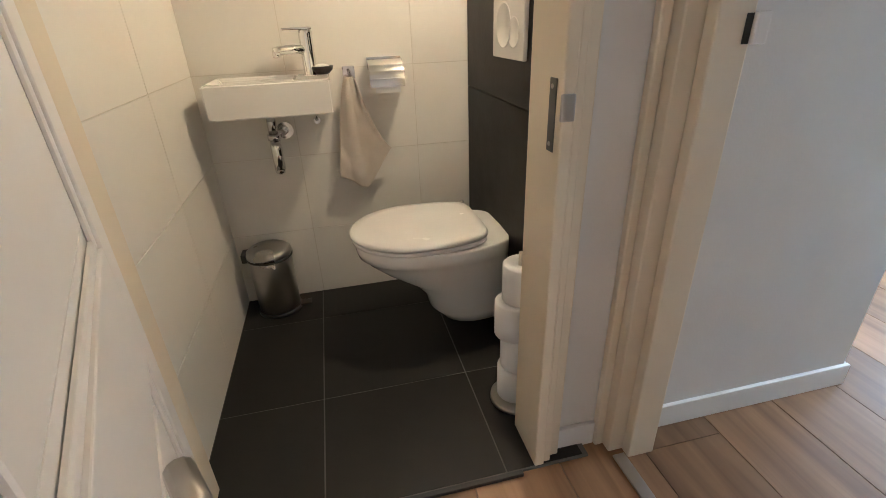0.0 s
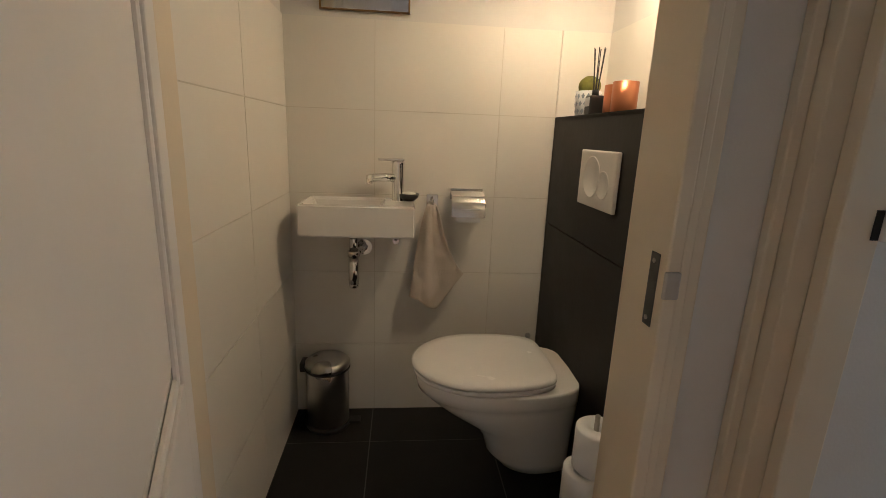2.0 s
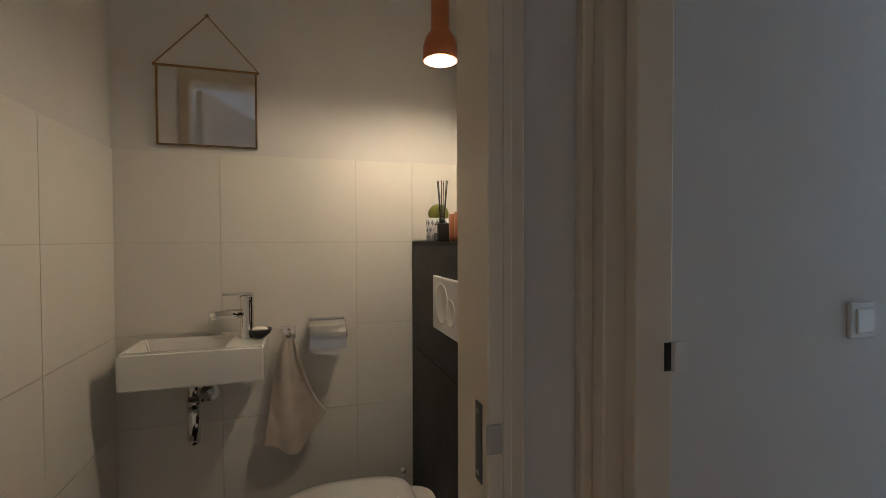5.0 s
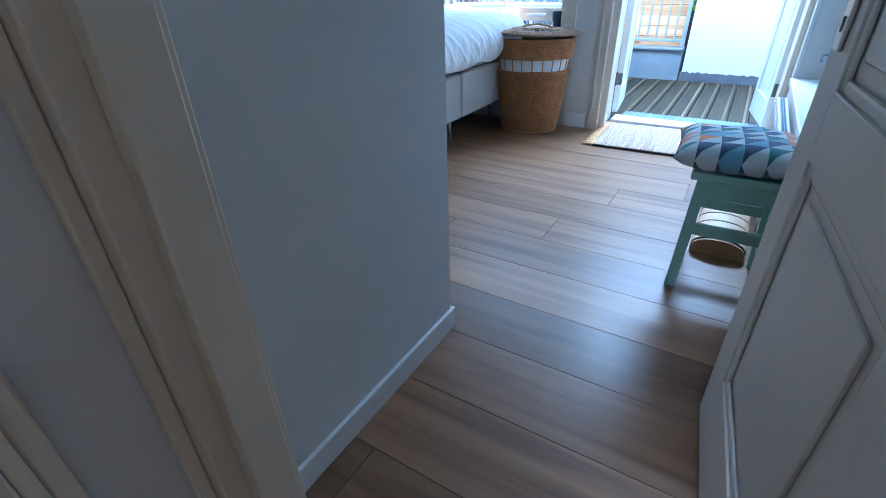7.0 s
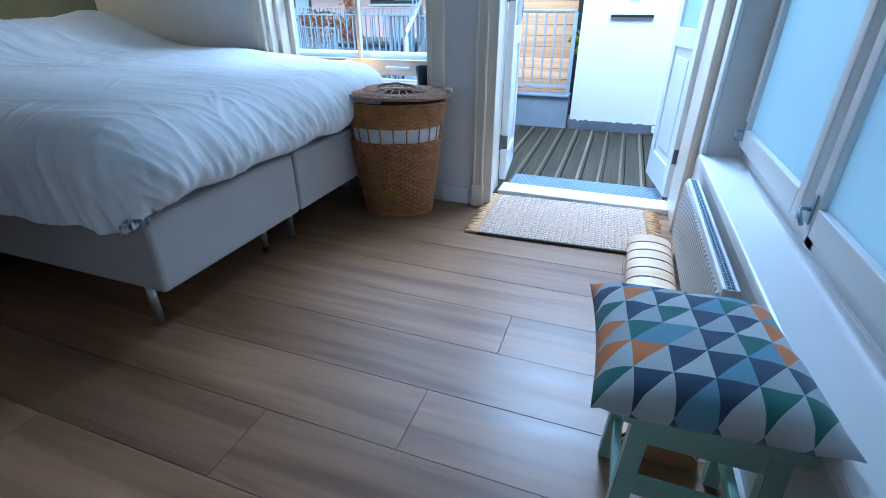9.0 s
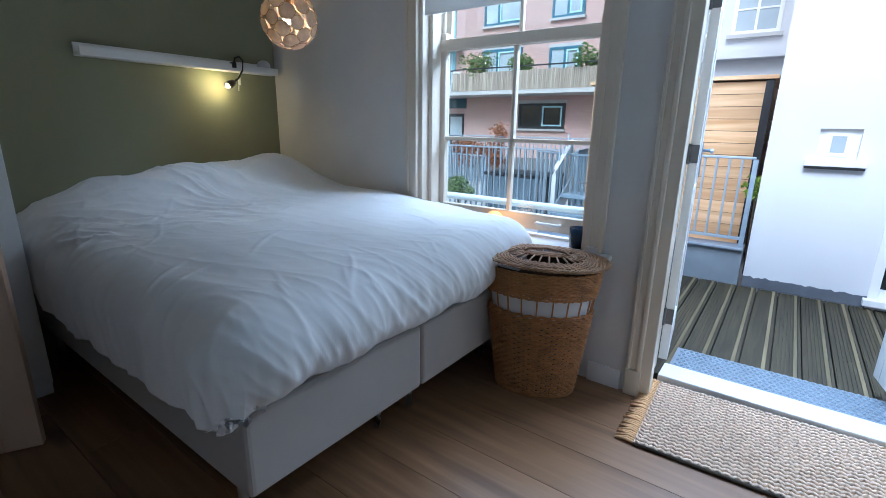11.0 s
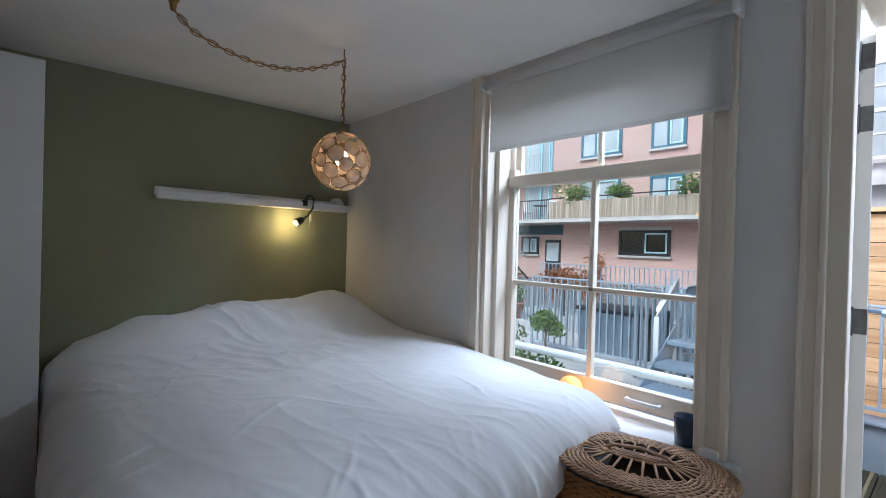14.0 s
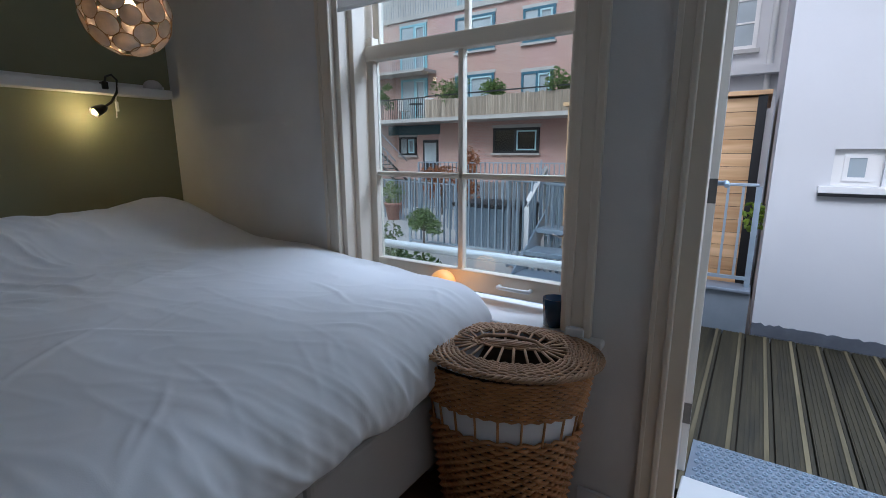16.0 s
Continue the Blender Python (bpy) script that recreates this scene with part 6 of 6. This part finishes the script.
part("lid", bx(-0.03, 0.63, -0.03, 0.98, 0.6805, 0.73, 0.01), M["dark_frame"], sx)
part("plinth", bx(0.03, 0.57, 0.03, 0.92, 0, 0.0995), M["dark_frame"], sx)
stp = thing("metal_steps", "grey steel grating steps with tubular handrail", "steps", (4.1, 0.75, -0.14))
for i in range(4):
    part("tread", bx(0.10 + i * 0.26, 0.38 + i * 0.26, 0.0, 0.95, 0.16 + i * 0.165, 0.20 + i * 0.165, 0.004), M["galv"], stp)
for yv in (-0.02, 0.955):
    b = bmesh.new()
    m = [Vector((0.0, yv, 0.0)), Vector((0.0, yv, 0.12)), Vector((1.2, yv, 0.88)), Vector((1.2, yv, 0.70)), Vector((0.28, yv, 0.0))]
    f0 = [b.verts.new(p) for p in m]
    f1 = [b.verts.new(p + Vector((0, 0.015, 0))) for p in m]
    b.faces.new(f0)
    b.faces.new(f1[::-1])
    for k in range(5):
        b.faces.new((f0[k], f0[(k + 1) % 5], f1[(k + 1) % 5], f1[k]))
    part("stringer", b, M["galv"], stp)
part("handrail", tube(bmesh.new(), [(0.72, 0.98, 0.0), (0.72, 0.98, 0.90), (0.75, 0.98, 0.97), (1.13, 0.98, 1.24), (1.16, 0.98, 0.85)], 0.021, 12), M["white_paint"], stp, "pale tubular handrail")
for i in range(3):
    x = 0.82 + i * 0.1
    part("baluster", tube(bmesh.new(), [(x, 0.98, 0.12 + x * 0.62), (x, 0.98, 0.67 + x * 0.63)], 0.008, 6), M["galv"], stp)
wk = solid("raised_walkway", bx(5.2, 9.4, 1.0, 6.5, -0.1405, 0.02), M["concrete"], "raised concrete courtyard walkway", "walkway")


def topiary(name, label, at, trunk, crown, n, material, size=0.03, squash=0.9):
    d = thing(name, label, "plant", at)
    rg_ = random.Random(int(at[1] * 100))
    part("trunk", tube(bmesh.new(), [(0, 0, 0), (0.01, 0.005, trunk * 0.5), (0, 0, trunk), (0.01, 0.01, trunk + crown)], 0.02, 8, radii=[0.02, 0.016, 0.013, 0.005]), M["bark"], d)
    b = bmesh.new()
    for k in range(5):
        a = k * 1.26
        tube(b, [(0, 0, trunk), (0.6 * crown * math.cos(a), 0.6 * crown * math.sin(a), trunk + crown * (0.5 + 0.2 * (k % 3)))], 0.006, 5, radii=[0.008, 0.003])
    part("limbs", b, M["bark"], d)
    b = bmesh.new()
    for k in range(9):
        c = Vector((rg_.gauss(0, 0.45), rg_.gauss(0, 0.45), rg_.gauss(0, 0.4) * squash)) * crown
        leaves(b, c + Vector((0, 0, trunk + crown * 0.7)), crown * 0.5, n // 9, size, rg_, squash)
    part("crown", b, material, d)
    return d


bright_leaf = mat("bush_leaf", (0.12, 0.19, 0.045), 0.5, var=0.4, scale=30)
topiary("standard_tree", "small round-headed evergreen tree beside the railing", (5.6, 3.45, -0.14), 0.42, 0.22, 1500, bright_leaf, 0.022)
for px, py, h, c in ((3.9, 2.25, 0.16, 0.26), (4.1, 2.75, 0.2, 0.28), (3.8, 1.85, 0.1, 0.2), (4.4, 3.2, 0.2, 0.3)):
    topiary("garden_bush", "loose green garden bush under the window", (px, py, -0.14), h, c, 900, bright_leaf, 0.026)
for px, py in ((8.6, 5.2), (11, 6.0)):
    topiary("autumn_shrub", "low reddish autumn shrub behind the railing", (px, py, -0.14), 0.5, 0.45, 700, M["leaf_red"], 0.045)
pot = thing("flower_pot", "terracotta flower pot on the walkway", "flower pot", (7.6, 5.6, 0.02))
part("pot", lathe(bmesh.new(), [(0.12, 0), (0.17, 0.28), (0.185, 0.28), (0.185, 0.32), (0.165, 0.32), (0.15, 0.25), (0.001, 0.24)], 24), M["brick"], pot)
b = bmesh.new()
leaves(b, (0, 0, 0.5), 0.22, 260, 0.04, random.Random(5))
part("foliage", b, bright_leaf, pot)

# ---- brick apartment building across the yard ----
ap = thing("apartment_building", "pink brick apartment building with blue-framed windows and balconies", "building", (20.0, 0, -0.14))
bm_ = bpy.data.materials.new("far_brickwork")
bm_.use_nodes = True
nn, ll = bm_.node_tree.nodes, bm_.node_tree.links
bt, tc = nn.new("ShaderNodeTexBrick"), nn.new("ShaderNodeTexCoord")
sepx, comb = nn.new("ShaderNodeSeparateXYZ"), nn.new("ShaderNodeCombineXYZ")
ll.new(tc.outputs["Object"], sepx.inputs[0])
ll.new(sepx.outputs["Y"], comb.inputs["X"])
ll.new(sepx.outputs["Z"], comb.inputs["Y"])
ll.new(comb.outputs[0], bt.inputs["Vector"])
bt.inputs["Color1"].default_value, bt.inputs["Color2"].default_value, bt.inputs["Mortar"].default_value = (0.65, 0.42, 0.36, 1), (0.57, 0.35, 0.295, 1), (0.55, 0.46, 0.42, 1)
bt.inputs["Scale"].default_value, bt.inputs["Brick Width"].default_value, bt.inputs["Row Height"].default_value, bt.inputs["Mortar Size"].default_value = 1.0, 0.22, 0.065, 0.008
dirt = nn.new("ShaderNodeTexNoise")
dirt.inputs["Scale"].default_value = 0.6
mxx = nn.new("ShaderNodeMix")
mxx.data_type, mxx.blend_type = "RGBA", "MULTIPLY"
mxx.inputs["Factor"].default_value = 0.15
ll.new(tc.outputs["Object"], dirt.inputs["Vector"])
ll.new(bt.outputs["Color"], mxx.inputs["A"])
ll.new(dirt.outputs["Color"], mxx.inputs["B"])
ll.new(mxx.outputs["Result"], nn["Principled BSDF"].inputs["Base Color"])
nn["Principled BSDF"].inputs["Roughness"].default_value = 0.9
part("wall", bx(0, 6, -4, 26, 0, 7.50), bm_, ap)
part("roof_band", bx(-0.12, 6, -4, 26, 7.5005, 7.70), M["concrete"], ap)
part("set_back_storey", bx(1.6, 6, -4, 26, 7.7005, 10.4), M["concrete"], ap)
b = bmesh.new()
box(b, 0.05, 0.09, -4, 26, 8.62, 8.67)
for i in range(200):
    box(b, 0.06, 0.08, -3.9 + i * 0.15, -3.88 + i * 0.15, 7.7005, 8.62)
part("roof_rail", b, M["galv"], ap, "pale steel railing round the roof terrace")


cyan = mat("pale_cyan_casement", (0.50, 0.74, 0.79), 0.45, var=0.06)
fascia = mat("dark_teal_fascia", (0.025, 0.085, 0.11), 0.5, var=0.15)


def far_window(y0, y1, z0, z1, frame_mat, pane_mat, split=0.5, name="window", back=0.0):
    f = bmesh.new()
    t = 0.10
    for a in ((y0, y0 + t, z0, z1), (y1 - t, y1, z0, z1), (y0 + t, y1 - t, z0, z0 + t), (y0 + t, y1 - t, z1 - t, z1)):
        box(f, -0.07, -0.0005, *a)
    ym = y0 + (y1 - y0) * split
    box(f, -0.07, -0.0005, ym - 0.05, ym + 0.05, z0 + t, z1 - t)
    w0 = part(name, f, frame_mat, ap)
    w0.location.x = back
    part("pane", bx(-0.03, -0.02, y0 + t, ym - 0.05, z0 + t, z1 - t), pane_mat, w0)
    part("pane", bx(-0.03, -0.02, ym + 0.05, y1 - t, z0 + t, z1 - t), pane_mat, w0)
    g = bmesh.new()
    c0, c1 = y0 + t + 0.02, ym - 0.07
    for a in ((c0, c0 + 0.06, z0 + t + 0.02, z1 - t - 0.02), (c1 - 0.06, c1, z0 + t + 0.02, z1 - t - 0.02), (c0 + 0.06, c1 - 0.06, z0 + t + 0.02, z0 + t + 0.08), (c0 + 0.06, c1 - 0.06, z1 - t - 0.08, z1 - t - 0.02)):
        box(g, -0.10, -0.0705, *a)
    part("casement", g, cyan, w0)
    part("sill", bx(-0.14, -0.0005, y0 - 0.06, y1 + 0.06, z0 - 0.09, z0 - 0.001), M["concrete"], w0)
    part("lintel", bx(-0.03, -0.0005, y0 - 0.05, y1 + 0.05, z1 + 0.001, z1 + 0.14), M["concrete"], w0)


blue = mat("pale_blue_frame", (0.30, 0.58, 0.66), 0.5, var=0.08)
far_window(7.9, 10.1, 1.3, 2.38, M["dark_frame"], M["dark_glass"])
for z0, z1 in ((3.55, 4.75), (5.75, 7.2)):
    far_window(10.1, 12.1, z0, z1, M["blue_frame"], M["sky_tinted_glass"], 0.62)
    far_window(7.4, 8.8, z0, z1 - 0.12, M["blue_frame"], M["sky_tinted_glass"])
    far_window(4.0, 5.6, z0, z1, M["blue_frame"], M["sky_tinted_glass"])
    far_window(13.7, 15.3, z0 - 0.65, z1 + 0.1, blue, M["sky_tinted_glass"], 0.45, "balcony_door")
far_window(10.5, 13.0, 8.1, 9.9, blue, M["sky_tinted_glass"], back=1.6)
far_window(6.5, 9.0, 8.1, 9.9, blue, M["sky_tinted_glass"], back=1.6)
part("dark_recess", bx(-0.05, -0.0005, 13.0, 16.2, 2.2, 2.66), fascia, ap, "dark painted fascia over the door")
part("back_door", bx(-0.04, -0.0005, 13.1, 14.0, 0.0, 1.95), M["dark_frame"], ap, "dark back door")
part("door_pane", bx(-0.055, -0.0405, 13.2, 13.9, 0.9, 1.8), M["sky_tinted_glass"], ap)
far_window(14.4, 15.5, 1.2, 2.1, M["dark_frame"], M["sky_tinted_glass"])
bal = part("balcony", bx(-1.6, -0.0005, -4, 26, 2.70, 2.86), M["concrete"], ap, "long concrete balcony with reed screen")
for i in range(100):
    yv = 5.2 + i * 0.075
    part("reed_slat", bx(-1.62, -1.60, yv, yv + 0.068, 2.87, 3.60 + 0.10 * abs(noise.noise(Vector((i * 0.9, 0, 0))))), M["reed"], bal)
b = bmesh.new()
box(b, -1.60, -1.56, 12.7, 26, 3.72, 3.77)
for i in range(60):
    yv = 12.75 + i * 0.11
    box(b, -1.59, -1.575, yv, yv + 0.018, 2.86, 3.72)
part("balcony_rail", b, M["dark_frame"], bal)
part("fence_rail", bx(-1.60, -1.56, -4, 12.7, 3.75, 3.80), M["dark_frame"], bal)
b2 = part("upper_balcony", bx(-1.0, -0.0005, 13.2, 26, 5.0, 5.12), M["concrete"], ap)
b = bmesh.new()
box(b, -1.0, -0.96, 13.2, 26, 6.05, 6.10)
for i in range(50):
    yv = 13.25 + i * 0.12
    box(b, -0.99, -0.975, yv, yv + 0.018, 5.12, 6.05)
part("balcony_rail", b, M["galv"], b2)
est = thing("fire_stair", "dark steel outside stair against the brick building", "stairs", (18.6, 17.3, -0.14))
for i in range(14):
    part("tread", bx(-0.4, 0.4, -i * 0.22, -i * 0.22 + 0.25, 2.6 - i * 0.185, 2.64 - i * 0.185), M["dark_frame"], est)
for xv in (-0.42, 0.42):
    b = tube(bmesh.new(), [(xv, 0.2, 2.60), (xv, -3.0, -0.0)], 0.05, 6)
    part("stringer", b, M["dark_frame"], est)
    part("handrail", tube(bmesh.new(), [(xv, 0.2, 3.6), (xv, -3.0, 0.95)], 0.025, 6), M["galv"], est)
for i in range(12):
    part("baluster", tube(bmesh.new(), [(-0.42, 0.1 - i * 0.26, 2.6 - i * 0.215), (-0.42, 0.1 - i * 0.26, 3.5 - i * 0.215)], 0.012, 5), M["galv"], est)
for yy, s in ((11.6, 0.8), (9.6, 0.55), (6.6, 0.6), (15.6, 0.5)):
    topiary("balcony_shrub", "green potted shrub on the balcony", (18.85, yy, 2.72), 0.7, s, 800, bright_leaf, 0.07)

def garden_chair(at, rz):
    d = thing("garden_chair", "white garden chair on the balcony", "chair", at, rz, group="balcony chairs")
    for sx_ in (-1, 1):
        for sy_ in (-1, 1):
            part("leg", tube(bmesh.new(), [(sx_ * 0.22, sy_ * 0.22, 0), (sx_ * 0.20, sy_ * 0.19, 0.43)], 0.018, 6), M["white_paint"], d)
    part("seat", bx(-0.23, 0.23, -0.22, 0.22, 0.43, 0.46, 0.01), M["white_paint"], d)
    for k in range(5):
        part("back_slat", bx(-0.20 + k * 0.085, -0.14 + k * 0.085, 0.20, 0.22, 0.46, 0.92), M["white_paint"], d)
    part("back_rail", bx(-0.23, 0.23, 0.195, 0.225, 0.9205, 0.97, 0.008), M["white_paint"], d)


garden_chair((19.3, 14.6, 2.72), 70)
garden_chair((19.2, 13.1, 2.72), -60)
tb = thing("bistro_table", "small round dark garden table on the balcony", "table", (19.2, 13.8, 2.72))
part("tabletop", lathe(bmesh.new(), [(0.34, 0.70), (0.35, 0.705), (0.35, 0.725), (0.34, 0.73)], 24), M["dark_frame"], tb)
part("column", tube(bmesh.new(), [(0, 0, 0.03), (0, 0, 0.6995)], 0.025, 8), M["dark_frame"], tb)
part("foot", lathe(bmesh.new(), [(0.22, 0.0), (0.22, 0.015), (0.05, 0.03)], 20), M["dark_frame"], tb)

# ---- floor planks ----
rng = random.Random(11)
x = -2.6
while x < 2.645:
    w = min(0.235, 2.645 - x)
    y = -1.7 - rng.random() * 1.2
    while y < 3.05:
        ln = 1.7 + rng.random() * 0.5
        y0, y1 = max(y, -1.7 if x < -0.7 else -1.1), min(y + ln, 0.1 if x < -1.97 else 1.14 if x < -1.4 else 3.05)
        if y1 - y0 > 0.05:
            part("plank", bx(x + 0.0012, x + w - 0.0012, y0 + 0.0010, y1 - 0.0010, -0.0118, 0.0 - 0.0006 * rng.random()), M["oak"], floor)
        y += ln
    x += 0.235
